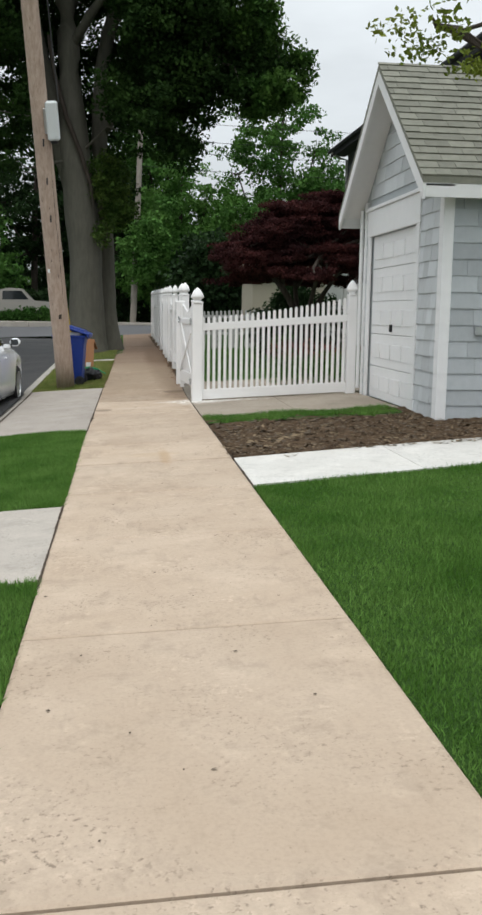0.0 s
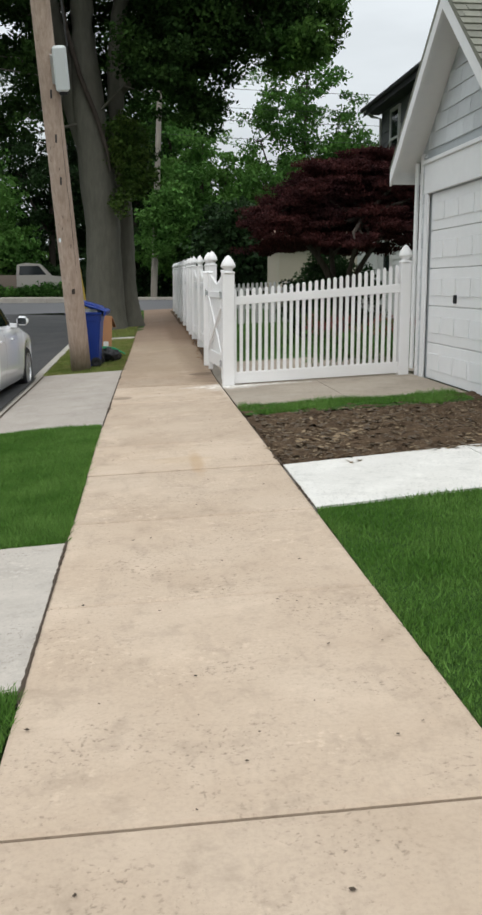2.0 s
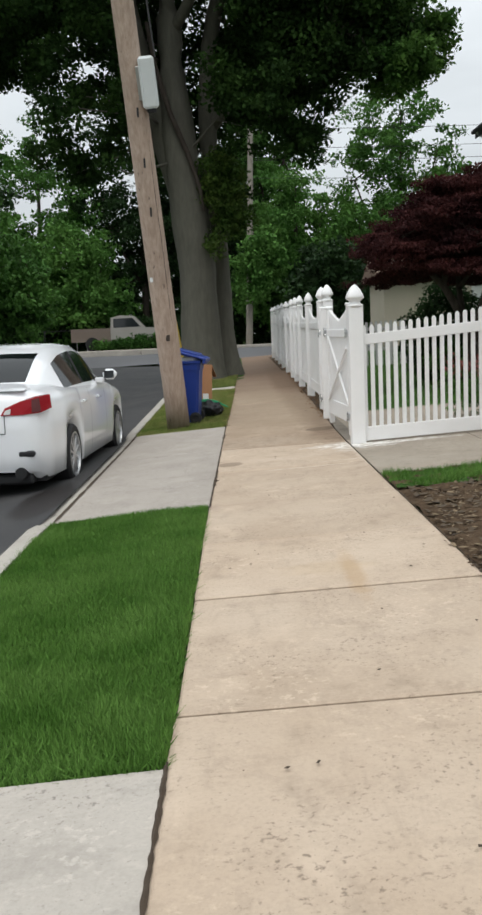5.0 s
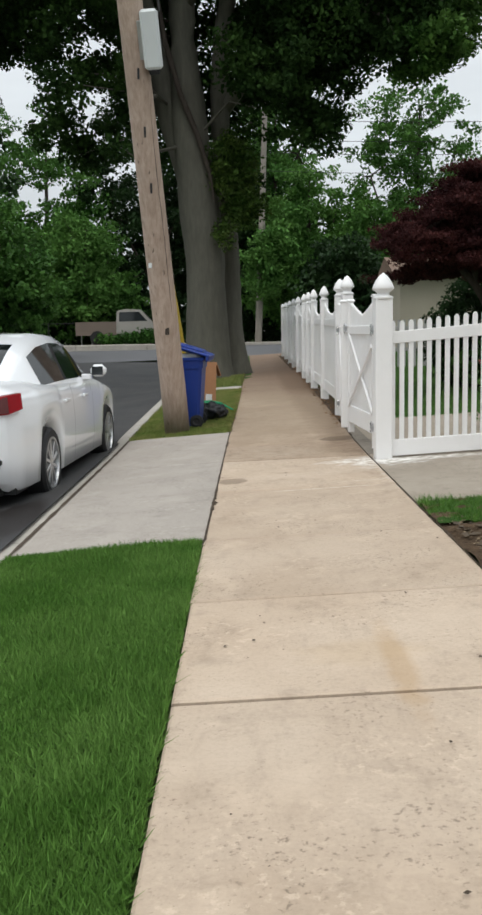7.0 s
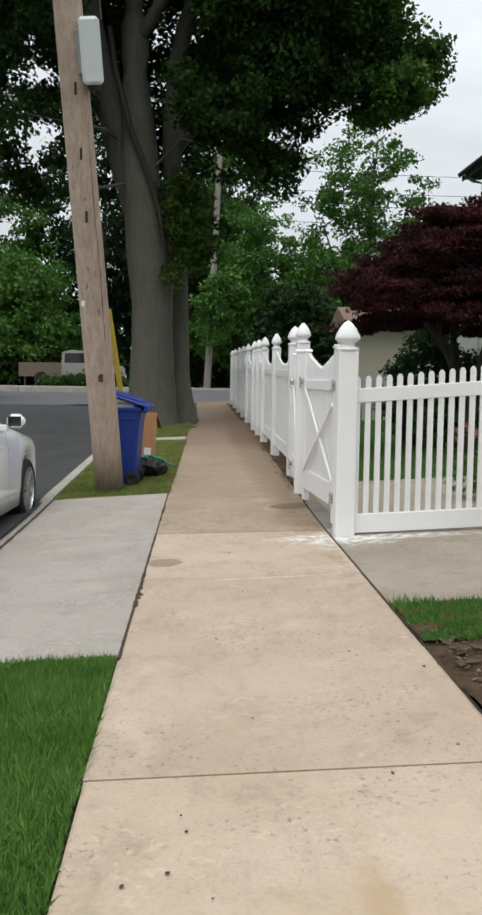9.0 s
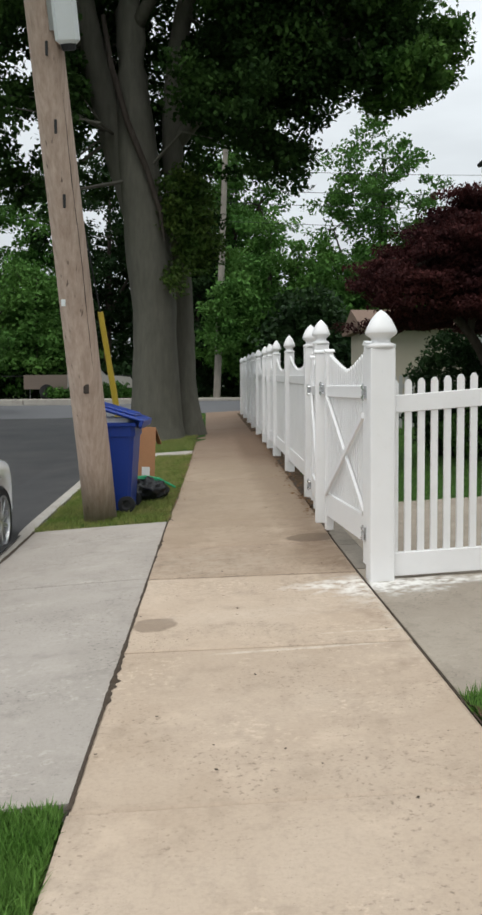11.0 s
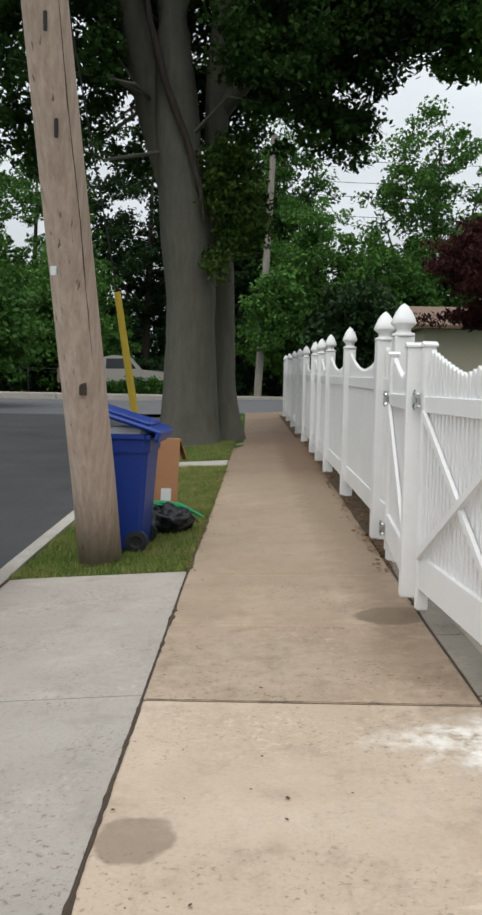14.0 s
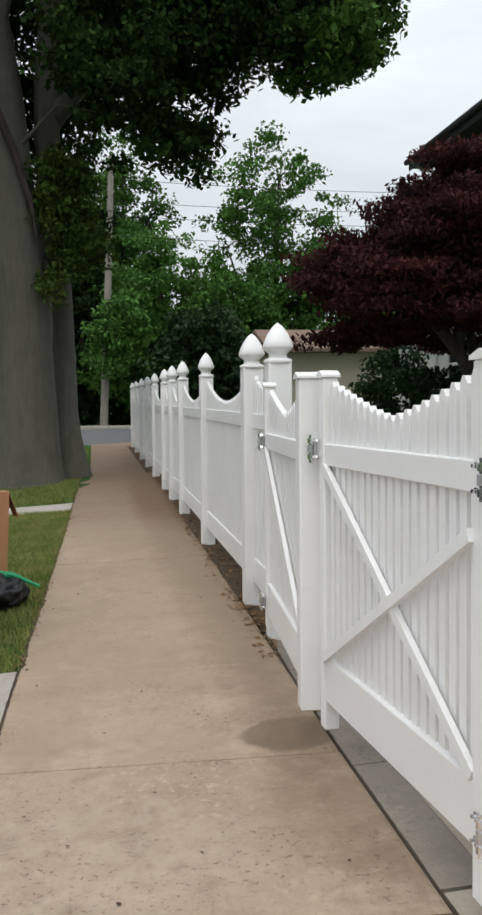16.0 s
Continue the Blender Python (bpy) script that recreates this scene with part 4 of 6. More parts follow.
def courses(name, me, parent, m, width, height, step, seed, keep=None, wide=(0.12, 0.30)):
    """Rows of wedges over a plane: m carries x along the rows, z up the plane, -y outwards."""
    rr = random.Random(seed)
    z = 0.0
    while z < height - 0.02:
        h = min(step, height - z)
        x = -rr.uniform(0, 0.15)
        while x < width:
            w = rr.uniform(*wide)
            a, b = max(0, x), min(width, x + w)
            if keep:
                a, b = keep(a, b, z)
            if b - a > 0.03:
                ob = new(name, me)
                ob.parent = parent
                ob.matrix_basis = m @ pose((a + b) / 2, 0, z + rr.uniform(-0.004, 0.004)) @ Matrix.Diagonal((b - a - 0.004, rr.uniform(0.85, 1.15), h + 0.012, 1))
            x += w
        z += h


W_FRONT = [o for o in garage.children if o.name.startswith("front_wall")][0]
W_SIDE = [o for o in garage.children if o.name.startswith("side_wall")][0]
R_NEAR = [o for o in garage.children if o.name.startswith("roof")][0]
FACE = pose(GX - 0.001, 0, GZ, 0, 0, -90)


def on_front(y):
    """The front wall's plane with its rows starting at y and running to smaller y."""
    return pose(GX - 0.001, y, GZ, 0, 0, -90)


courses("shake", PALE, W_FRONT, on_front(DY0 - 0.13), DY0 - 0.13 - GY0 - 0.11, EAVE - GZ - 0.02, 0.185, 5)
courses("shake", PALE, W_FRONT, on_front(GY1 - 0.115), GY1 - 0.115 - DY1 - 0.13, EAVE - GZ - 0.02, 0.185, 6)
GW = GY1 - GY0


def in_gable(a, b, z):
    half = GW / 2 * (1 - (z + 0.19) / (APEX - EAVE)) - 0.05
    return (max(a, GW / 2 - half), min(b, GW / 2 + half)) if half > 0 else (0, 0)


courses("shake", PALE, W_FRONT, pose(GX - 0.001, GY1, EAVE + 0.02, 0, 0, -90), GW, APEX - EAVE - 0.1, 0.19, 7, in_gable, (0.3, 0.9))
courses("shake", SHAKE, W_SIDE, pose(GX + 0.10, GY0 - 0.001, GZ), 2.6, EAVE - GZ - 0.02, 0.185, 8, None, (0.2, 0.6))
run = math.hypot(GMID - GY0 + OV, (APEX - EAVE) * (GMID - GY0 + OV) / (GMID - GY0))
tilt = math.degrees(math.atan2(GMID - GY0 + OV, (APEX - EAVE) / (GMID - GY0) * (GMID - GY0 + OV)))
courses("shingle", SHINGLE, R_NEAR, pose(GX - 0.38, GY0 - OV, EAVE - OV * slope + 0.101, -tilt, 0, 0), 3.2, run, 0.15, 9, None, (0.18, 0.34))

# ---------------------------------------------------------------- utility pole and what leans on it
PB = Vector((-1.33, 15.62, gz(-1.33, 15.6)))
PT = Vector((-1.33 - 0.062 * 9.5, 15.62 - 0.27 * 9.5, 9.5))
pole = thing("utility_pole", "leaning weathered brown wooden utility pole", "utility pole", Matrix.Translation(PB))
pd = (PT - PB)
pn = 16
pts = [pd * (i / pn) - (Vector((0, 0, 0.1)) if i == 0 else Vector()) for i in range(pn + 1)]
part("shaft", tube(pts, [0.165 - 0.045 * i / pn for i in range(pn + 1)], 18), M_POLE, pole, smooth=True)


def on_pole(z):
    return pd * ((z - PB.z) / pd.z)


for z, w, h in ((1.24, 0.026, 0.045), (2.9, 0.012, 0.06), (3.5, 0.012, 0.06), (4.1, 0.012, 0.06)):
    c = on_pole(z) + Vector((0.02, -0.158, 0))
    part("scar", box(c.x - w, c.x + w, c.y - 0.012, c.y + 0.004, c.z - h, c.z + h, 0.004), M_DARK if z > 2 else M_BARK2, pole, "dark nail scar")
for turn_at, z0, z1, seed in ((0.05, 0.5, 5.2, 1), (-0.55, 0.9, 2.6, 2), (0.75, 1.4, 3.8, 3), (-0.3, 3.2, 5.6, 4)):
    bm = bmesh.new()
    prev = None
    for z in span(z0, z1, 0.05):
        end = min(1.0, (z - z0) / 0.4 + 0.05, (z1 - z) / 0.4 + 0.05)
        rad = 0.165 - 0.045 * (z - PB.z) / pd.z + 0.0012
        mid = turn_at + 0.16 * noise.noise(Vector((z * 0.9, seed, 0))) + 0.04 * noise.noise(Vector((z * 7, seed, 0)))
        half = 0.035 * end * (0.7 + 0.6 * noise.noise(Vector((z * 5, seed, 4))))
        ring = [bm.verts.new(on_pole(z) + Vector((math.sin(q) * rad, -math.cos(q) * rad, 0))) for q in (mid - half, mid + half)]
        if prev:
            bm.faces.new((prev[0], prev[1], ring[1], ring[0]))
        prev = ring
    part("drying_crack", bm, M_BARK2, pole, "long dark drying crack")
tag_c = on_pole(2.03) + Vector((-0.1, -0.14, 0))
part("number_tag", box(tag_c.x - 0.02, tag_c.x + 0.02, tag_c.y - 0.01, tag_c.y + 0.004, tag_c.z - 0.03, tag_c.z + 0.03, 0.002), M_BOXMETAL, pole, "small pale metal tag")
lean = pd.to_track_quat("Z", "Y").to_matrix().to_4x4()
c = PB + on_pole(4.45) + Vector((0.20, -0.10, 0))
pbox = thing("pole_box", "pale grey metal cable box fixed to the pole", "cable box", Matrix.Translation(c) @ pose(0, 0, 0, 16, -3.5, 0))
bm = bmesh.new()
bm_box(bm, -0.10, 0.10, -0.09, 0.07, -0.31, 0.31, 0.03)
part("cover", bm, M_BOXMETAL, pbox)
part("base_plug", tube([(0, 0, -0.36), (0, 0, -0.308)], [0.055, 0.07], 12), M_DARK, pbox, "dark rubber cable plug")
part("bracket", box(-0.14, -0.095, -0.05, 0.05, -0.2, 0.2, 0.004), M_METAL, pbox)
cable = thing("cable", "black cable running down from the pole box", "cable")
part("wire", tube([c + Vector((0.1, 0.0, 0.3)), c + Vector((0.0, 0.2, 1.2)), c + Vector((-0.15, -0.2, 3.0))], [0.012] * 3, 6), M_WIRE, cable)

for dx, dy in ((0.0, 0.0),):
    st = thing("guy_guard", "tall yellow plastic guy-wire guard behind the pole", "guy guard")
    a = Vector((-1.28 + dx, 18.6 + dy, gz(-1.3, 18.6) - 0.05))
    b = a + Vector((-0.30, -0.45, 2.28))
    part("guard", tube([a, (a + b) / 2, b], [0.045, 0.04, 0.034], 10), M_YELLOW, st)
    part("wire", tube([b, b + Vector((-0.45, -1.4, 3.4)) * 0.98], [0.008, 0.008], 5), M_WIRE, st)


def wheelie_bin():
    t = thing("wheeled_bin", "blue plastic wheeled recycling bin with its lid ajar", "bin", pose(-1.265, 16.12, gz(-1.2, 16.1), 0, 0, 86))
    bm = bmesh.new()
    w0, w1, d0, d1, h = 0.235, 0.29, 0.215, 0.285, 0.92
    rings = []
    for z, k in ((0.03, 0), (0.06, 0.06), (0.62, 0.66), (0.80, 0.85), (0.801, 1.06), (h, 1.12)):
        w, d = w0 + (w1 - w0) * k, d0 + (d1 - d0) * k
        rings.append([bm.verts.new((x * w, y * d, z)) for x, y in ((-1, -0.86), (-0.86, -1), (0.86, -1), (1, -0.86), (1, 0.86), (0.86, 1), (-0.86, 1), (-1, 0.86))])
    for a, b in zip(rings, rings[1:]):
        for i in range(8):
            j = (i + 1) % 8
            bm.faces.new((a[i], a[j], b[j], b[i]))
    bm.faces.new(rings[0][::-1])
    part("body", bm, M_BLUE, t)
    rim = bmesh.new()
    w, d = 0.315, 0.31
    for x0, x1, y0, y1 in ((-w, w, -d, -d + 0.05), (-w, w, d - 0.05, d), (-w, -w + 0.05, -d + 0.05, d - 0.05), (w - 0.05, w, -d + 0.05, d - 0.05)):
        bm_box(rim, x0, x1, y0, y1, h - 0.02, h + 0.025, 0.008)
    part("rim", rim, M_BLUE, t)
    lid = bmesh.new()
    bm_box(lid, -0.34, 0.34, -0.34, 0.34, 0.0, 0.035, 0.014)
    bm_box(lid, -0.25, 0.25, -0.25, 0.25, 0.03, 0.06, 0.02)
    bm_box(lid, -0.34, 0.34, -0.36, -0.32, -0.05, 0.03, 0.01)
    bm_box(lid, 0.30, 0.345, -0.34, 0.34, -0.05, 0.03, 0.01)
    lo = part("lid", lid, M_BLUELID, t, "blue lid propped ajar")
    lo.matrix_basis = pose(0, -0.04, h + 0.125, 17, 0, 0)
    part("refuse", bm_box(bmesh.new(), -0.24, 0.24, -0.25, 0.25, h - 0.05, h + 0.07, 0.04), M_PAPER, t, "pale rubbish under the lid")
    for s in (-1, 1):
        m = Matrix.Translation((s * 0.225, -0.185, 0.09)) @ pose(0, 0, 0, 0, 90, 0)
        part("wheel", bm_lathe(bmesh.new(), [(0.03, -0.02), (0.05, -0.03), (0.09, -0.025), (0.09, 0.025), (0.05, 0.03), (0.03, 0.02)], 20, m), M_DARK, t, "black rubber wheel")
    part("axle", tube([(-0.22, -0.185, 0.09), (0.22, -0.185, 0.09)], [0.012] * 2, 6), M_METAL, t)
    part("handle", tube([(-0.2, -0.335, h - 0.03), (0.2, -0.335, h - 0.03)], [0.016] * 2, 8), M_BLUE, t)
    return t


wheelie_bin()
carton = thing("cardboard_box", "brown cardboard box with loose flaps leaning by the bin", "box", pose(-1.03, 17.3, gz(-1.03, 17.3), -3, 3, 14) @ Matrix.Diagonal((0.78, 0.85, 1.12, 1)))
part("body", box(-0.15, 0.15, -0.16, 0.16, 0.01, 0.72, 0.004), M_CARD, carton)
for m, w in ((pose(0.15, 0, 0.72, 0, 150, 0), 0.2), (pose(-0.15, 0, 0.72, 0, -25, 0), 0.16)):
    f = part("flap", box(0, 0.006, -0.15, 0.15, 0, w, 0), M_CARD, carton)
    f.matrix_basis = m
part("printed_label", box(-0.05, 0.07, -0.166, -0.161, 0.20, 0.30, 0), M_PAPER, carton, "white printed label")
bag = thing("rubbish_bag", "shiny black rubbish bag lying on the grass", "bag", pose(-0.90, 16.80, gz(-0.90, 16.8), 0, 0, 20) @ Matrix.Diagonal((0.84, 0.85, 0.8, 1)))
bm = bmesh.new()
bmesh.ops.create_icosphere(bm, subdivisions=4, radius=1)
for v in bm.verts:
    d = 1 + 0.22 * noise.fractal(v.co * 2.4, 0.7, 2.2, 4) + 0.05 * noise.noise(v.co * 9)
    v.co = Vector((v.co.x * 0.23, v.co.y * 0.26, max(-0.02, v.co.z * 0.17 + 0.13) if v.co.z > -0.9 else 0.0)) * d
part("sack", bm, M_BLACKBAG, bag, smooth=True)
cover = thing("green_strap", "bright green plastic strap lying across the rubbish bag", "strap", pose(-0.90, 16.78, gz(-0.90, 16.8) + 0.225, 6, 8, 20))
part("tie", tube([(-0.24, 0.02, 0.0), (-0.05, 0, 0.03), (0.1, 0, 0.02), (0.30, -0.03, -0.05)], [0.012, 0.02, 0.02, 0.012], 6), M_GREEN, cover)
part("flap", bm_box(bmesh.new(), -0.16, 0.08, -0.02, 0.10, 0.0, 0.015, 0.005), M_GREEN, cover)

# ---------------------------------------------------------------- parked white saloon car
CAR = pose(-3.01, 13.2, -0.262, 0, 0, -2.7)


def interp(keys, y):
    return float(np.interp(y, [k for k, _ in keys], [v for _, v in keys]))


def car():
    t = thing("car", "white saloon car parked at the kerb", "car", CAR)
    L0, L1, RW, FW, R = -2.30, 2.28, -1.31, 1.36, 0.325
    top = [(-2.30, 0.72), (-2.27, 0.90), (-2.2, 1.015), (-1.65, 1.055), (-1.0, 1.0), (0.9, 0.99), (1.15, 0.96), (1.9, 0.83), (2.18, 0.70), (2.28, 0.55)]
    shoulder = [(-2.30, 0.70), (-2.25, 0.86), (-2.1, 0.95), (-1.0, 0.95), (0.9, 0.91), (1.8, 0.78), (2.28, 0.52)]
    wide = [(-2.30, 0.62), (-2.24, 0.74), (-2.1, 0.82), (-1.7, 0.875), (-1.0, 0.885), (1.0, 0.885), (1.7, 0.87), (2.05, 0.78), (2.2, 0.66), (2.28, 0.52)]
    ys = sorted(set([round(v, 4) for v in span(L0, L1, 0.06)] + [L0 + 0.03, L0 + 0.08, L1 - 0.03]))

    def bottom(y):
        b = 0.20
        if y < -2.05:
            b = 0.20 + (-2.05 - y) * 0.35
        for w in (RW, FW):
            d = abs(y - w)
            if d < 0.375:
                b = max(b, R + math.sqrt(0.375 ** 2 - d * d))
        return b

    bm = bmesh.new()
    rings = []
    for y in ys:
        zb, zs, zt, w = bottom(y), interp(shoulder, y), interp(top, y), interp(wide, y)
        zs, zt = zs * 1.06, zt * 1.06
        zs = max(zs, zb + 0.03)
        zt = max(zt, zs + 0.01)
        prof = [(0.86 * w, zb - 0.03 if zb < 0.25 else zb), (0.975 * w, zb + 0.02), (1.0 * w, zb + (zs - zb) * 0.35), (1.0 * w, zb + (zs - zb) * 0.62), (0.985 * w, zb + (zs - zb) * 0.86),
                (0.95 * w, zs), (0.80 * w, zs + (zt - zs) * 0.72), (0.45 * w, zt), (0, zt + 0.008)]
        ring = [bm.verts.new((x, y, z)) for x, z in prof] + [bm.verts.new((-x, y, z)) for x, z in prof[-2::-1]]
        rings.append(ring)
    for a, b in zip(rings, rings[1:]):
        for i in range(len(a) - 1):
            bm.faces.new((a[i], a[i + 1], b[i + 1], b[i]))
    n = len(rings[0])
    for end, flip in ((rings[0], False), (rings[-1], True)):
        for i in range(n // 2):
            q = [end[i], end[i + 1], end[n - 2 - i], end[n - 1 - i]]
            q = list(dict.fromkeys(q))
            if len(q) > 2:
                bm.faces.new(q if not flip else q[::-1])
    part("body", bm, M_CAR, t, smooth=True)
    # cabin: roof, pillars and glass
    roof = [(-1.72, 1.03), (-1.25, 1.27), (-0.85, 1.385), (-0.3, 1.425), (0.15, 1.415), (0.5, 1.34), (1.22, 0.99)]
    rw_ = [(-1.72, 0.60), (-1.25, 0.60), (-0.85, 0.585), (0.15, 0.59), (0.5, 0.62), (1.22, 0.72)]
    bw = [(-1.72, 0.70), (-1.25, 0.79), (-0.85, 0.82), (0.5, 0.83), (1.22, 0.80)]
    cys = [-1.72, -1.66, -1.5, -1.3, -1.2, -1.05, -0.85, -0.5, -0.32, -0.22, 0.0, 0.15, 0.3, 0.5, 0.75, 1.0, 1.15, 1.22]
    rings = []
    for y in cys:
        zr, w, b = interp(roof, y), interp(rw_, y), interp(bw, y)
        zb, zr = 0.985, zr * 1.06
        zr = max(zr, zb + 0.03)
        h = zr - zb
        y = y if y < -0.85 else -0.85 + (y + 0.85) * 0.8
        rings.append([(b, y, zb), (b - (b - w) * 0.12, y, zb + 0.10 * h), (b - (b - w) * 0.80, y, zb + 0.80 * h), (w, y, zb + 0.93 * h), (0.8 * w, y, zb + 0.985 * h), (0.35 * w, y, zr), (-0.35 * w, y, zr), (-0.8 * w, y, zb + 0.985 * h), (-w, y, zb + 0.93 * h),
                      (-b + (b - w) * 0.80, y, zb + 0.80 * h), (-b + (b - w) * 0.12, y, zb + 0.10 * h), (-b, y, zb)])
    groups = {}
    for k, (a, b) in enumerate(zip(rings, rings[1:])):
        y0, y1 = cys[k], cys[k + 1]
        ym = (y0 + y1) / 2
        for i in range(11):
            key = "shell"
            if i in (1, 9):
                if -1.2 < ym < -0.32:
                    key = "rear_side_window" + str(i)
                elif -0.22 < ym < 0.75:
                    key = "front_side_window" + str(i)
                elif -0.32 < ym < -0.22:
                    key = "door_pillar" + str(i)
            elif i in (4, 5, 6):
                if -1.66 < ym < -0.95:
                    key = "rear_window"
                elif 0.3 < ym < 1.15:
                    key = "windscreen"
            groups.setdefault(key, []).append((a[i], a[i + 1], b[i + 1], b[i]))
    for key, quads in groups.items():
        bm = bmesh.new()
        for q in quads:
            bm.faces.new([bm.verts.new(p) for p in q])
        bmesh.ops.remove_doubles(bm, verts=bm.verts, dist=0.0005)
        name = key.rstrip("0123456789")
        ob = part(name if name != "shell" else "roof", bm, M_CAR if key == "shell" else M_DARK if name == "door_pillar" else M_GLASS, t, "" if key == "shell" else "black door pillar" if name == "door_pillar" else "dark tinted glass", smooth=True)
    # inner dark floor, so that one does not see through the arches
    part("underbody", box(-0.76, 0.76, -2.12, 2.1, 0.17, 0.62, 0), M_DARK, t)
    for y in (RW, FW):
        for s in (-1, 1):
            m = Matrix.Translation((s * 0.775, y, R)) @ pose(0, 0, 0, 0, s * 90, 0)
            w = part("wheel", bm_lathe(bmesh.new(), [(0.20, -0.09), (0.29, -0.10), (0.325, -0.075), (0.325, 0.075), (0.30, 0.10), (0.235, 0.095), (0.225, 0.03), (0.05, 0.03)], 36, m), M_DARK, t, "black tyre", smooth=False)
            rim = bmesh.new()
            bm_lathe(rim, [(0.05, 0.04), (0.05, 0.085), (0.02, 0.09)], 16, m)
            for k in range(10):
                a = 2 * math.pi * k / 10
                bm_box(rim, 0.035, 0.228, -0.016, 0.016, 0.055, 0.088, 0.004, m @ pose(0, 0, 0, 0, 0, math.degrees(a)))
            part("rim", rim, M_RIM, w, "ten-spoke alloy rim")
            ro = bmesh.new()
            n_ = 36
            v = []
            for r_, z_ in ((0.236, 0.06), (0.240, 0.1), (0.222, 0.1), (0.214, 0.05)):
                v.append([ro.verts.new(m @ Vector((r_ * math.cos(2 * math.pi * i / n_), r_ * math.sin(2 * math.pi * i / n_), z_))) for i in range(n_)])
            for a_, b_ in zip(v, v[1:]):
                for i in range(n_):
                    j = (i + 1) % n_
                    ro.faces.new((a_[i], a_[j], b_[j], b_[i]))
            part("rim_edge", ro, M_RIM, w)
    for s in (-1, 1):
        # wrap-round tail lamp
        bm = bmesh.new()
        pts = [(0.40, -2.288, 0.835), (0.44, -2.272, 0.905), (0.60, -2.262, 0.965), (0.60, -2.285, 0.835), (0.755, -2.228, 1.005), (0.765, -2.235, 0.85), (0.835, -2.10, 1.015), (0.845, -2.10, 0.885)]
        vs = [bm.verts.new((s * (x + 0.006), y - 0.014, z)) for x, y, z in pts]
        for q in ((0, 1, 2, 3), (3, 2, 4, 5), (5, 4, 6, 7)):
            bm.faces.new([vs[k] for k in q])
        inner = bmesh.ops.extrude_face_region(bm, geom=bm.faces[:])
        for v in [g_ for g_ in inner["geom"] if isinstance(g_, bmesh.types.BMVert)]:
            v.co += Vector((-s * 0.05, 0.05, 0))
        part("tail_lamp", bm, M_RED, t, "red wrap-round tail lamp")
        lamp_of = [o for o in t.children if o.name.startswith("tail_lamp")][-1]
        part("clear_lens", prism([(0.425, 0.846), (0.45, 0.885), (0.50, 0.90), (0.49, 0.846)] if s > 0 else [(-0.425, 0.846), (-0.45, 0.885), (-0.50, 0.90), (-0.49, 0.846)], "y", -2.307, -2.296), M_PAPER, lamp_of, "pale reversing lens")
        dark = bmesh.new()
        q = [(0.69, -2.278, 0.855), (0.69, -2.262, 0.975), (0.762, -2.244, 0.993), (0.773, -2.251, 0.862)]
        dark.faces.new([dark.verts.new((s * (x + 0.006), y - 0.006, z)) for x, y, z in q])
        part("smoked_lens", dark, M_SMOKE, lamp_of, "smoked brown lens")
        part("reflector_slot", box(min(s * 0.54, s * 0.70), max(s * 0.54, s * 0.70), -2.312, -2.15, 0.43, 0.49, 0.018), M_DARK, t, "dark slot in the bumper")
        part("exhaust", tube([(s * 0.56, -2.325, 0.275), (s * 0.56, -2.0, 0.275)], [0.058, 0.058], 18), M_DARK, t, "dark exhaust end")
        mir = bmesh.new()
        bm_box(mir, min(s * 0.90, s * 1.07), max(s * 0.90, s * 1.07), 0.28, 0.40, 1.03, 1.16, 0.045)
        bm_box(mir, min(s * 0.80, s * 0.91), max(s * 0.80, s * 0.91), 0.31, 0.38, 1.0, 1.06, 0.01)
        mo = part("door_mirror", mir, M_CAR, t)
        part("mirror_glass", box(min(s * 0.925, s * 1.045), max(s * 0.925, s * 1.045), 0.272, 0.279, 1.05, 1.14, 0.002), M_WINDOW, mo)
        for y in (-0.72, 0.08):
            part("door_handle", box(min(s * 0.875, s * 0.905), max(s * 0.875, s * 0.905), y - 0.09, y + 0.09, 0.84, 0.87, 0.008), M_CAR, t)
        for y in (-0.42, 0.48):
            zb, zs, w = bottom(y), interp(shoulder, y) * 1.06, interp(wide, y)
            line = [(0.975 * w, zb + 0.03), (1.0 * w, zb + (zs - zb) * 0.35), (1.0 * w, zb + (zs - zb) * 0.62), (0.985 * w, zb + (zs - zb) * 0.86), (0.95 * w, zs)]
            bm = bmesh.new()
            pairs = [(bm.verts.new((s * (x + 0.0015), y - 0.003, z)), bm.verts.new((s * (x + 0.0015), y + 0.003, z))) for x, z in line]
            for p, q in zip(pairs, pairs[1:]):
                bm.faces.new((p[0], p[1], q[1], q[0]))
            part("door_seam", bm, M_DARK, t)
    part("bumper_seam", box(-0.43, 0.43, -2.305, -2.25, 0.655, 0.662, 0), M_DARK, t)
    for s in (-1, 1):
        part("boot_seam", box(s * 0.43 - 0.003, s * 0.43 + 0.003, -2.305, -2.25, 0.663, 0.835, 0), M_DARK, t)
    part("number_plate", box(-0.16, 0.16, -2.32, -2.29, 0.70, 0.80, 0.003), M_PAPER, t, "pale number plate")
    part("rear_valance", box(-0.66, 0.66, -2.26, -2.05, 0.16, 0.255, 0.02), M_DARK, t)
    part("spoiler", prism([(-2.24, 1.065), (-2.10, 1.085), (-2.02, 1.075), (-2.10, 1.06)], "x", -0.62, 0.62), M_CAR, t, "white boot lip")
    return t


car()


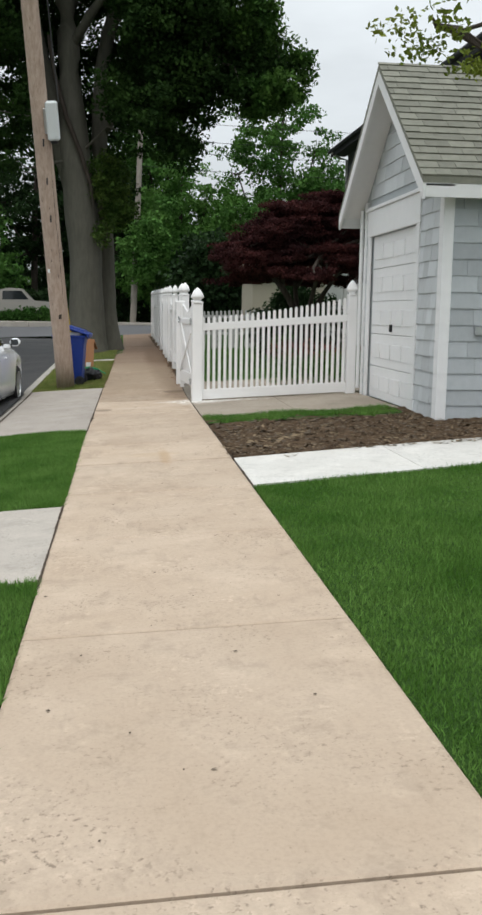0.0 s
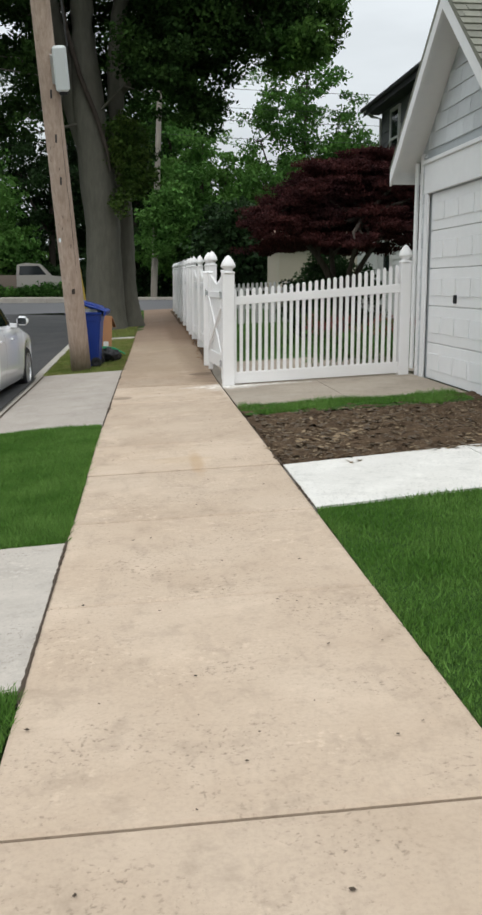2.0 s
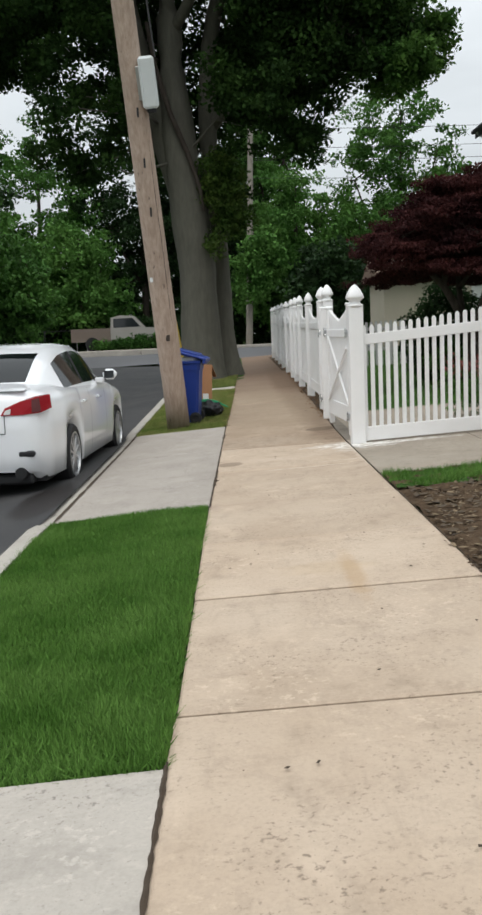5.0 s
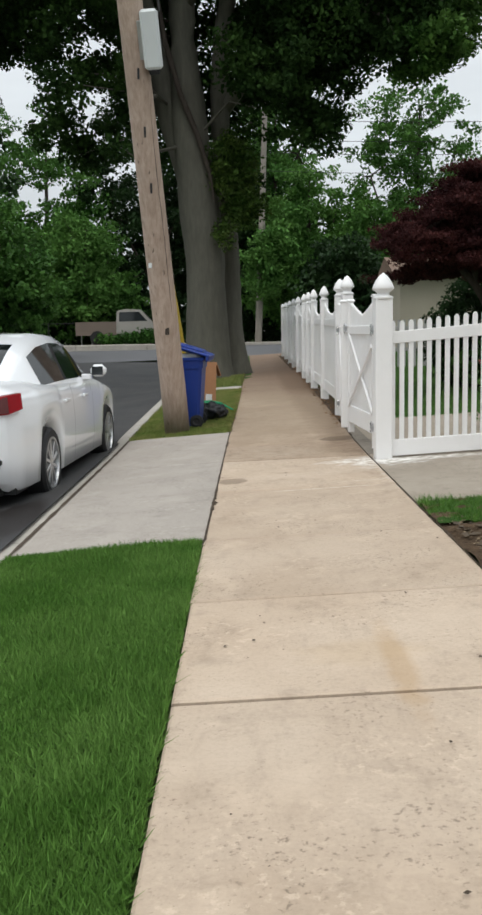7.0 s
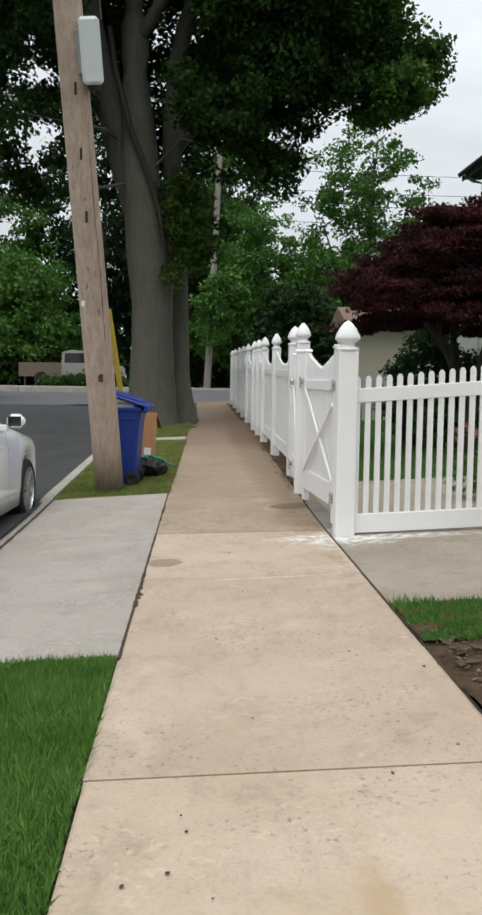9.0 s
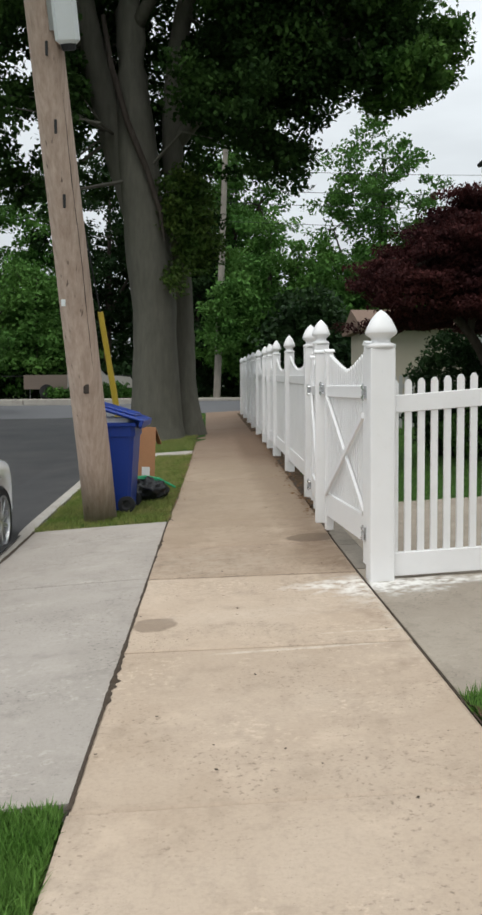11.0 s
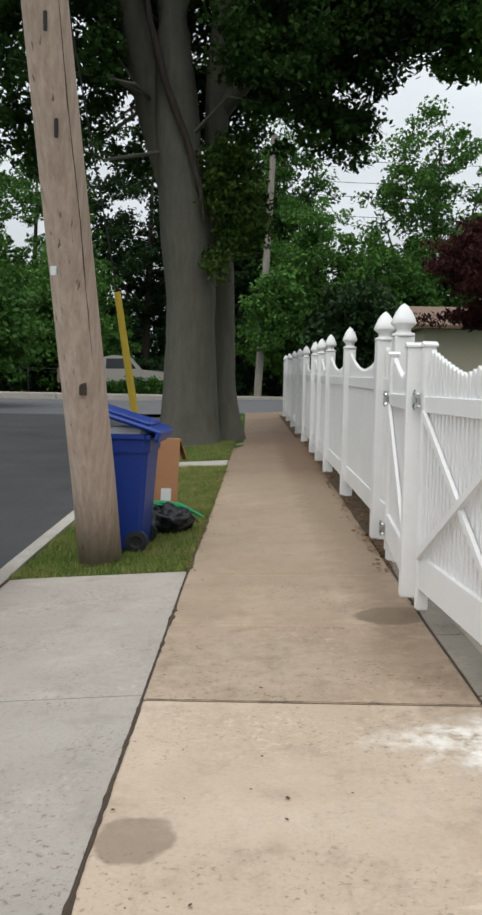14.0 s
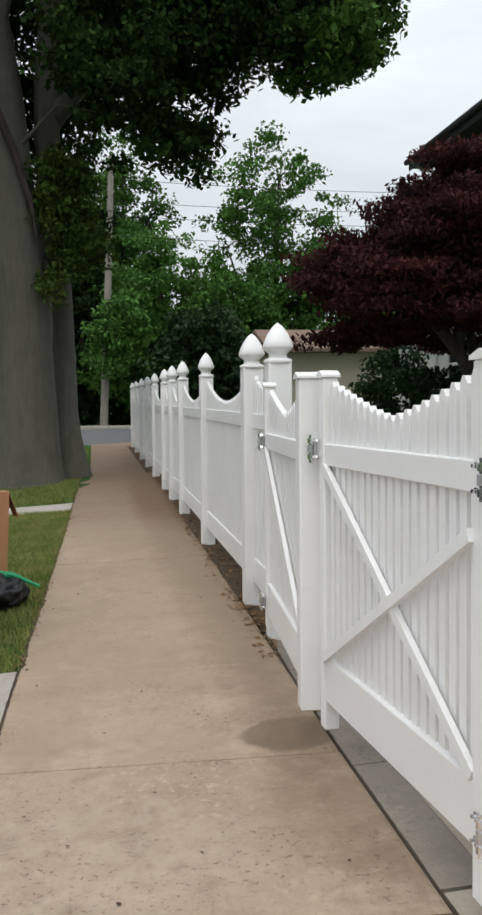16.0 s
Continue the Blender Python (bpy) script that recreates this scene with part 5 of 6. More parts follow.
def pickup():
    t = thing("pickup_truck", "pale and brown pickup truck parked across the cross street", "pickup truck", pose(-7.4, CROSS_FAR + 3.0, rise(60) + 0.03, 0, 0, -82) @ Matrix.Diagonal((1.12, 1.12, 1.12, 1)))
    # long axis y, nose at +y
    part("cab", prism([(-0.6, 0.5), (-0.6, 1.15), (-0.55, 1.75), (-0.1, 1.85), (0.7, 1.8), (1.25, 1.2), (1.25, 0.5)], "x", -0.85, 0.85), M_TRUCKCAB, t)
    part("hood", prism([(1.252, 0.5), (1.252, 1.18), (2.5, 1.08), (2.62, 0.9), (2.62, 0.5)], "x", -0.88, 0.88), M_TRUCKCAB, t)
    part("bed", prism([(-2.7, 0.5), (-2.7, 1.2), (-0.602, 1.2), (-0.602, 0.5)], "x", -0.9, 0.9), M_TRUCK, t)
    for s in (-1, 1):
        part("side_window", prism([(-0.45, 1.2), (-0.42, 1.68), (0.6, 1.7), (1.0, 1.22)], "x", s * 0.852 - 0.004, s * 0.852 + 0.004), M_WINDOW, t)
        for y in (-1.6, 1.75):
            m = Matrix.Translation((s * 0.8, y, 0.38)) @ pose(0, 0, 0, 0, 90, 0)
            part("wheel", bm_lathe(bmesh.new(), [(0.2, -0.11), (0.36, -0.11), (0.38, 0), (0.36, 0.11), (0.2, 0.11)], 20, m), M_DARK, t, "black tyre")
    part("windscreen", prism([(0.78, 1.76), (1.28, 1.22), (1.30, 1.24), (0.80, 1.78)], "x", -0.75, 0.75), M_WINDOW, t)
    part("bumper", box(-0.85, 0.85, 2.6, 2.72, 0.45, 0.65, 0.02), M_CHROME, t)
    return t


pickup()
sign = thing("notice_board", "small white notice on the fence across the street", "sign", pose(-9.7, 57.9 + 0.6, rise(60)))
part("board", box(-0.32, 0.32, -0.02, 0.02, 0.85, 1.22, 0.004), M_PAPER, sign)
for x in (-0.3, 0.3):
    part("post", box(x - 0.02, x + 0.02, 0.02, 0.06, 0, 1.25, 0.003), M_METAL, sign)
for i in range(3):
    part("line_of_writing", box(-0.24, 0.24 - 0.12 * i, -0.024, -0.021, 1.11 - 0.09 * i, 1.135 - 0.09 * i, 0), M_METAL, sign)
rail = thing("chain_fence", "dark wire fence across the street", "fence")
for x in span(-30, -3, 3):
    part("post", tube([(x, 59.0, rise(60) - 0.1), (x, 59.0, rise(60) + 1.35)], [0.03, 0.03], 6), M_DARK, rail)
part("top_bar", tube([(-30, 59.0, rise(60) + 1.32), (-3, 59.0, rise(60) + 1.32)], [0.018, 0.018], 6), M_DARK, rail)

# far pole with its wires
far_pole = thing("utility_pole", "grey weathered utility pole across the street", "utility pole", Matrix.Translation((0.31, CROSS_FAR + 1.2, rise(60))))
part("shaft", tube([(0, 0, -0.3), (0.3, 0, 6), (0.62, 0, 13.5)], [0.2, 0.18, 0.14], 12), bark("pale_pole_wood", (0.22, 0.20, 0.17), (0.32, 0.29, 0.25)), far_pole)
for z, s in ((9.6, 0.9), (10.6, 0.9), (11.3, 0.9), (12.4, 1.0)):
    w = thing("power_line", "thin dark overhead power line", "power line", group="power lines")
    P0, P1 = Vector((0.6, CROSS_FAR + 1.2, z + rise(60))), Vector((45, CROSS_FAR - 4, z + 1.0))
    pts = [P0.lerp(P1, i / 10) - Vector((0, 0, s * 4 * (i / 10) * (1 - i / 10))) for i in range(11)]
    part("wire", tube(pts, [0.013] * 11, 5), M_WIRE, w)

# ---------------------------------------------------------------- houses


def clapboard(parent, x0, x1, y, z0, z1, material, step=0.14, skip=()):
    z = z0
    while z < z1 - 0.01:
        h = min(step, z1 - z)
        segs = [(x0, x1)]
        for a, b, c, d in skip:
            if c < z + h and d > z:
                segs = [s for p, q in segs for s in ((p, min(q, a)), (max(p, b), q)) if s[1] - s[0] > 0.02]
        for p, q in segs:
            part("clapboard", prism([(y, z), (y - 0.028, z), (y - 0.008, z + h - 0.002), (y, z + h - 0.002)], "x", p, q), material, parent)
        z += h


def house_window(parent, x, y, z, w, h, trim):
    f = bmesh.new()
    for a, b, c, d in ((x - w / 2 - 0.08, x + w / 2 + 0.08, z - 0.08, z), (x - w / 2 - 0.08, x + w / 2 + 0.08, z + h, z + h + 0.1), (x - w / 2 - 0.08, x - w / 2, z, z + h), (x + w / 2, x + w / 2 + 0.08, z, z + h), (x - w / 2, x + w / 2, z + h / 2 - 0.03, z + h / 2 + 0.03)):
        bm_box(f, a, b, y - 0.07, y - 0.01, c, d, 0.004)
    wo = part("window", f, trim, parent)
    part("pane", box(x - w / 2, x + w / 2, y - 0.035, y - 0.025, z, z + h, 0), M_WINDOW, wo, "dark glass")


HB = gz(8, 29) - 0.1
dark_house = thing("house", "two-storey house, dark shingles above pale clapboard", "house")
HX, HY0, HY1, HMID, HE, HA = 7.1, 15.0, 29.1, 3.55, 6.75, 9.9
part("wall", box(HX, 15.0, HY0, HY1, HB, HMID, 0), M_SIDING, dark_house)
upper = part("upper_wall", prism([(HX, HMID), (15.0, HMID), (15.0, HE), ((HX + 15) / 2, HA - 0.2), (HX, HE)], "y", HY0, HY1), M_DARKSHAKE, dark_house)
DSHAKE = wedge("shake", M_DARKSHAKE, 0.024, 0.006)
courses("shake", DSHAKE, upper, pose(HX - 0.001, HY1, HMID, 0, 0, -90), 9.0, HE - HMID, 0.29, 15, None, (0.4, 1.2))
z = HB + 0.1
while z < HMID - 0.02:
    part("clapboard", prism([(HX, z), (HX - 0.03, z), (HX - 0.008, z + 0.168), (HX, z + 0.168)], "y", HY0, HY1), M_SIDING, dark_house)
    z += 0.17
for s in (-1, 1):
    hm = (HX + 15) / 2
    xe = hm + s * (hm - HX + 0.5)
    ze = HE - 0.5 * (HA - HE) / (hm - HX) + 0.25
    part("roof", prism([(hm, HA + 0.2), (xe, ze), (xe, ze - 0.16), (hm, HA + 0.02)], "y", HY0 - 0.4, HY1 + 0.4), M_ROOFDARK, dark_house, "dark shingle roof")
part("soffit", box(HX - 0.46, HX, HY0 - 0.4, HY1 + 0.4, HE - 0.24, HE - 0.2, 0), M_ROOFDARK, dark_house)
part("gutter", tube([(HX - 0.56, HY0, HE - 0.12), (HX - 0.56, HY1 + 0.4, HE - 0.12)], [0.06, 0.06], 8), M_ROOFDARK, dark_house)
part("downpipe", tube([(HX - 0.54, HY1 + 0.1, HE - 0.16), (HX - 0.3, HY1 + 0.08, HE - 0.34), (HX - 0.06, HY1 - 0.05, HE - 0.42), (HX - 0.06, HY1 - 0.05, HB + 0.2)], [0.045] * 4, 8), M_SIDING, dark_house, "pale downpipe")
for y, z0, h in ((27.4, 4.75, 1.55), (23.6, 4.75, 1.55), (27.9, 1.75, 1.0), (23.4, 1.75, 1.0)):
    f = bmesh.new()
    for a, b, c, d in ((y - 0.5, y + 0.5, z0 - 0.08, z0), (y - 0.5, y + 0.5, z0 + h, z0 + h + 0.1), (y - 0.5, y - 0.42, z0, z0 + h), (y + 0.42, y + 0.5, z0, z0 + h), (y - 0.42, y + 0.42, z0 + h / 2 - 0.03, z0 + h / 2 + 0.03)):
        bm_box(f, HX - 0.08, HX - 0.005, a, b, c, d, 0.004)
    wo = part("window", f, M_SIDING, dark_house)
    part("pane", box(HX - 0.05, HX - 0.04, y - 0.42, y + 0.42, z0, z0 + h, 0), M_WINDOW, wo, "dark glass")
annex = thing("house_wing", "pale clapboard single-storey wing of the house", "house wing")
part("wall", box(HX + 0.02, 13, HY1 + 0.01, 32.2, HB, 3.0, 0), M_SIDING, annex)
part("roof", prism([(HY1 + 0.42, 3.5), (32.5, 3.05), (32.5, 2.95), (HY1 + 0.42, 3.38)], "x", HX - 0.2, 13.2), M_ROOFDARK, annex)

beige = thing("house", "beige house with a pale wall behind the yard fence", "house")
part("wall", box(5.0, 8.2, 36.5, 40, 0.2, 3.1, 0), M_BEIGE, beige)
part("roof", prism([(36.1, 3.1), (38.2, 3.8), (40.3, 3.1), (40.3, 3.0), (36.1, 3.0)], "x", 4.7, 8.5), M_ROOFBROWN, beige, "brown shingle roof")

far_house = thing("house", "far house with a brown roof among trees across the street", "house")
part("wall", prism([(2.0, 0.3), (9.0, 0.3), (9.0, 3.6), (5.5, 5.6), (2.0, 3.6)], "y", 70, 78), M_BEIGE, far_house)
for s in (-1, 1):
    part("roof", prism([(5.5, 5.9), (5.5 + s * 4.0, 3.5), (5.5 + s * 4.0, 3.34), (5.5, 5.7)], "y", 69.6, 78.4), M_ROOFBROWN, far_house, "brown shingle roof")
for x in (3.8, 7.2):
    house_window(far_house, x, 70, 1.3, 1.0, 1.3, M_PAINT)

# ---------------------------------------------------------------- trees


def leaf_cloud(name, centres, radii, per, size, material, parent, seed, flat=0.6, slim=0.36):
    """Leaves in clumps: centres (n, 3), one radius a clump, so many leaves each."""
    r = np.random.default_rng(seed)
    n = len(centres) * per
    c = np.repeat(centres, per, 0)
    rad = np.repeat(radii, per)[:, None]
    d = r.normal(0, 1, (n, 3))
    d /= np.linalg.norm(d, axis=1, keepdims=True)
    p = c + d * rad * (r.uniform(0.05, 1, (n, 1)) ** 0.5) * np.array([1, 1, flat])
    u = r.normal(0, 1, (n, 3))
    u[:, 2] -= 0.4
    u /= np.linalg.norm(u, axis=1, keepdims=True)
    w = np.cross(u, r.normal(0, 1, (n, 3)) + [0, 0, 1.5])
    w /= np.linalg.norm(w, axis=1, keepdims=True) + 1e-9
    s = size * r.uniform(0.6, 1.35, (n, 1))
    v = np.stack([p - u * s * 0.5, p + w * s * slim - u * s * 0.05, p + u * s * 0.6, p - w * s * slim - u * s * 0.05], 1).reshape(-1, 3)
    f = np.arange(n)[:, None] * 4 + [0, 1, 2, 3]
    return raw_mesh(name, v, f, material, parent)


def lobes_to_clumps(lobes, count, seed, shell=0.55, gap=0.0):
    """Clump centres inside ellipsoids (x, y, z, rx, ry, rz), by volume, denser to the outside, with holes."""
    r = np.random.default_rng(seed)
    vol = np.array([a[3] * a[4] * a[5] for a in lobes])
    pick = r.choice(len(lobes), count * 2, p=vol / vol.sum())
    L = np.array(lobes)[pick]
    d = r.normal(0, 1, (len(L), 3))
    d /= np.linalg.norm(d, axis=1, keepdims=True)
    p = L[:, :3] + d * L[:, 3:] * (shell + (1 - shell) * r.uniform(0, 1, (len(L), 1)) ** 0.6)
    keep = np.array([noise.noise(Vector(q) * 0.55 + Vector((seed, 0, 0))) > gap for q in p])
    return p[keep][:count]


def tree(name, label, trunk_paths, lobes, clumps, per, size, leaf, wood, seed, clump_r=(0.45, 0.9), gap=-0.25, twigs=60, shell=0.35, flat=0.6, bare=None, slim=0.36):
    """trunk_paths: lists of ((x, y, z), radius). Twigs join the limbs to the clumps."""
    t = thing(name, label, "tree")
    bm = bmesh.new()
    for k, path in enumerate(trunk_paths):
        pts = [Vector(p) for p, _ in path]
        rad = [q for _, q in path]
        fine, fr = [], []
        for i in range(len(pts) - 1):
            for s in range(4):
                u = s / 4
                a = pts[max(i - 1, 0)]
                d = pts[min(i + 2, len(pts) - 1)]
                b, c = pts[i], pts[i + 1]
                fine.append(0.5 * ((2 * b) + (c - a) * u + (2 * a - 5 * b + 4 * c - d) * u * u + (3 * b - a - 3 * c + d) * u ** 3))
                fr.append(rad[i] + (rad[i + 1] - rad[i]) * u)
        fine.append(pts[-1])
        fr.append(rad[-1])
        bm_tube(bm, fine, fr, 16 if rad[0] > 0.2 else 8, 0.18, k * 3.1)
    part("trunk", bm, wood, t, smooth=True)
    c = lobes_to_clumps(lobes, clumps, seed, shell, gap)
    if bare:
        c = c[[not bare(*q) for q in c]]
    r = np.random.default_rng(seed + 1)
    ends = np.array([p for path in trunk_paths for p, _ in path[1:]])
    bm = bmesh.new()
    for i in r.choice(len(c), min(twigs, len(c)), replace=False):
        near = ends[np.argmin(((ends - c[i]) ** 2).sum(1))]
        a, b = Vector(near), Vector(c[i])
        if (a - b).length < 3.2:
            m = (a + b) / 2 + Vector(r.normal(0, 0.15, 3)) * (a - b).length
            bm_tube(bm, [a, m, b], [0.05, 0.03, 0.01], 5)
    if len(bm.verts):
        tagged(part("branch_work", bm, wood, t), kind="stuff")
    else:
        bm.free()
    crown = leaf_cloud("crown", c, r.uniform(*clump_r, len(c)), per, size, leaf, t, seed + 2, flat, slim)
    return t


TZ = gz(-1.45, 27.3) - 0.05
TX, TY = -1.36, 27.3
big = tree("maple_tree", "huge old street maple with grey forked trunk, dark green crown",
           [[((TX + 0.05, TY, TZ - 0.2), 0.76), ((TX + 0.02, TY, TZ + 0.35), 0.60), ((TX, TY, TZ + 1.2), 0.53), ((TX - 0.06, TY, 3.5), 0.48), ((TX - 0.31, TY - 0.1, 5.8), 0.46), ((TX - 0.45, TY, 8.0), 0.34), ((TX - 0.5, TY, 11.0), 0.32), ((TX - 0.6, TY + 0.5, 15.0), 0.2)],
            [((TX - 0.3, TY + 0.1, 4.9), 0.38), ((TX - 0.85, TY + 0.2, 6.8), 0.33), ((TX - 1.35, TY + 0.3, 8.8), 0.27), ((TX - 2.0, TY + 0.6, 12.0), 0.2), ((TX - 3.2, TY + 1, 15.0), 0.1)],
            [((TX + 0.70, TY + 0.8, TZ - 0.2), 0.52), ((TX + 0.60, TY + 0.9, 1.4), 0.28), ((TX + 0.55, TY + 0.9, 3.5), 0.26), ((TX + 0.4, TY + 0.8, 6.5), 0.24), ((TX + 0.7, TY + 0.4, 9.5), 0.2), ((TX + 2.0, TY, 12.5), 0.12)],
            [((TX + 0.45, TY + 0.8, 6.8), 0.2), ((TX + 1.8, TY, 8.0), 0.12), ((TX + 3.6, TY - 0.8, 8.6), 0.07), ((TX + 5.4, TY - 1.2, 9.2), 0.03)],
            [((TX - 0.4, TY, 9.0), 0.16), ((TX + 1.0, TY - 1.5, 10.4), 0.1), ((TX + 3.2, TY - 2.5, 11.0), 0.05)]],
           [(1.8, 26.8, 10.2, 2.3, 2.6, 2.9), (3.75, 26.5, 8.25, 1.25, 1.4, 0.95), (0.7, 26.4, 8.0, 1.9, 2.2, 2.6), (1.45, 26.5, 6.6, 0.85, 1.0, 1.2), (-0.5, 27.2, 13.5, 3.6, 4, 3.2), (-1.2, 29.0, 8.2, 2.2, 0.9, 3.6),
            (-4.6, 27.0, 10.8, 3.2, 3.5, 3.6), (-4.0, 27.2, 6.6, 1.9, 2.2, 1.9), (-7.5, 28, 11.0, 3.0, 3, 3.2), (-2.5, 25, 11.5, 2.2, 2, 2.2), (1.9, 27, 12.6, 2.3, 3, 2.4), (2.6, 26.6, 7.7, 1.3, 1.3, 0.8), (1.45, 26.4, 5.3, 0.35, 0.4, 0.45), (0.2, 26.2, 6.6, 0.9, 0.8, 0.8), (-0.9, 28.9, 10.5, 1.0, 0.5, 3.0), (0.3, 29.4, 8.6, 1.8, 0.8, 2.4), (-2.6, 29.2, 10.0, 1.5, 0.7, 3.0)],
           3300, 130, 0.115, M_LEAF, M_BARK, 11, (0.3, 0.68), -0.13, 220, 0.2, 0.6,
           lambda x, y, z: (z < 11.5 and y < 28.0 and -2.75 - 0.16 * max(0, z - 7) < x < -0.75) or (-6.7 < x < -5.0 and 6.2 < z < 8.1)
           or (x < -2.4 and z < 9 and noise.noise(Vector((x, y, z)) * 0.95) > 0.22))
# outer clumps with the edge light painted into their leaf colour
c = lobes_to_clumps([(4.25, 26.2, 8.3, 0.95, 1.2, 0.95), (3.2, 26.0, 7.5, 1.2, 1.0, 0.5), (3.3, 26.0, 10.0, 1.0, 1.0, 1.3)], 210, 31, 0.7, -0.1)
leaf_cloud("outer_crown", c, np.full(len(c), 0.42), 80, 0.12, M_LEAF_LIT_EDGE, big, 32)
c = lobes_to_clumps([(TX + 0.70, TY - 0.35, 5.2, 0.62, 0.5, 0.8), (TX + 0.92, TY - 0.3, 4.3, 0.55, 0.4, 0.55), (TX + 0.5, TY - 0.5, 3.6, 0.3, 0.3, 0.4)], 130, 41, 0.2, -0.2)
leaf_cloud("sprout_foliage", c, np.full(len(c), 0.3), 70, 0.085, M_LEAF_IVY, big, 42)
vine = part("vine", tube([(TX - 1.02, TY - 0.30, 9.2), (TX - 0.85, TY - 0.46, 8.1), (TX - 0.52, TY - 0.58, 6.9), (TX - 0.12, TY - 0.66, 5.9), (TX + 0.16, TY - 0.62, 5.0), (TX + 0.24, TY - 0.56, 4.4)], [0.05, 0.065, 0.07, 0.065, 0.05, 0.02], 8), M_BARK2, big, "dark climbing stem")

MX, MY = 3.65, 18.3
mz = gz(MX, MY)
pr = random.Random(12)
PADS = [(MX + 0.2, MY, 2.95, 1.55, 1.4, 0.62), (MX - 0.3, MY - 0.2, 2.6, 1.4, 1.2, 0.42), (MX + 0.9, MY, 2.6, 1.1, 1.2, 0.45), (MX - 1.55, MY, 2.55, 0.55, 0.8, 0.16), (MX - 1.4, MY - 0.5, 2.25, 0.55, 0.6, 0.14), (MX - 1.35, MY + 0.6, 2.85, 0.55, 0.6, 0.16), (MX - 0.9, MY - 0.2, 2.2, 0.7, 0.8, 0.15)]
for k in range(54):
    a, q = 2.399 * k, math.sqrt((k + 0.5) / 54)
    tall = 2.12 + 1.66 * (1 - q ** 2.6) + pr.uniform(-0.16, 0.12)
    s_ = pr.uniform(0.38, 0.62)
    PADS.append((MX + 0.25 + 1.82 * q * math.cos(a), MY + 1.75 * q * math.sin(a), tall, s_ * 1.15, s_, pr.uniform(0.10, 0.17)))
    if k % 2:
        PADS.append((MX + 0.25 + 1.6 * q * math.cos(a), MY + 1.5 * q * math.sin(a), max(2.1, tall - pr.uniform(0.35, 0.6)), s_, s_, 0.14))
red = tree("red_maple", "low spreading japanese maple with dark purple-red leaves", [
    [((MX, MY, mz - 0.1), 0.13), ((MX - 0.05, MY, 1.0), 0.10), ((MX - 0.5, MY - 0.1, 1.9), 0.06), ((MX - 1.3, MY - 0.2, 2.6), 0.03)],
    [((MX + 0.02, MY, 0.6), 0.09), ((MX + 0.35, MY + 0.1, 1.6), 0.06), ((MX + 1.0, MY + 0.2, 2.5), 0.03)],
    [((MX, MY, 0.8), 0.08), ((MX + 0.1, MY - 0.4, 1.7), 0.05), ((MX + 0.2, MY - 1.0, 2.6), 0.03)],
    [((MX - 0.04, MY, 0.9), 0.07), ((MX - 0.1, MY + 0.5, 1.9), 0.05), ((MX, MY + 0.9, 2.8), 0.03)]],
    PADS, 1350, 190, 0.055, M_LEAF_RED, M_BARK2, 51, (0.14, 0.34), -0.22, 70, 0.15, 0.28, slim=0.22)

shrub = thing("shrub", "dense dark green rounded shrub beside the maple trunk", "shrub")
c = lobes_to_clumps([(3.5, 19.6, 0.95, 0.85, 0.6, 0.85)], 130, 61, 0.5, -0.7)
leaf_cloud("leaves", c, np.full(len(c), 0.2), 60, 0.06, M_LEAF_DARK, shrub, 62)
c = lobes_to_clumps([(3.5, 19.0, 0.6, 0.5, 0.4, 0.35)], 50, 63, 0.5, -0.7)
leaf_cloud("bright_leaves", c, np.full(len(c), 0.15), 40, 0.06, M_LEAF_LIGHT, shrub, 64)
yew = thing("shrub", "tall dark green yew shrub in the yard", "shrub")
c = lobes_to_clumps([(4.45, 24.0, 1.25, 0.75, 0.7, 1.15), (5.4, 24.4, 1.0, 0.7, 0.6, 0.9)], 240, 65, 0.5, -0.7)
leaf_cloud("foliage", c, np.full(len(c), 0.22), 60, 0.07, M_LEAF_DARK, yew, 68)
flowers = thing("flower_bed", "low reddish flowers behind the picket fence", "flowers")
c = np.stack([np.linspace(2.2, 4.2, 40), 13.6 + 0.2 * np.sin(np.arange(40)), np.full(40, 0.75)], 1)
c[:, 2] += 0.3 * np.sin(np.arange(40) * 1.9) * 0.3
tagged(leaf_cloud("petals", c, np.full(40, 0.13), 14, 0.05, plain("dusty_red_petal", (0.22, 0.06, 0.05), 0.8), flowers, 66), kind="stuff")
c2 = c.copy()
c2[:, 2] -= 0.25
leaf_cloud("leaves", np.concatenate([c2, c2 - [0, 0, 0.2]]), np.full(80, 0.2), 25, 0.06, M_LEAF_FAR, flowers, 67)

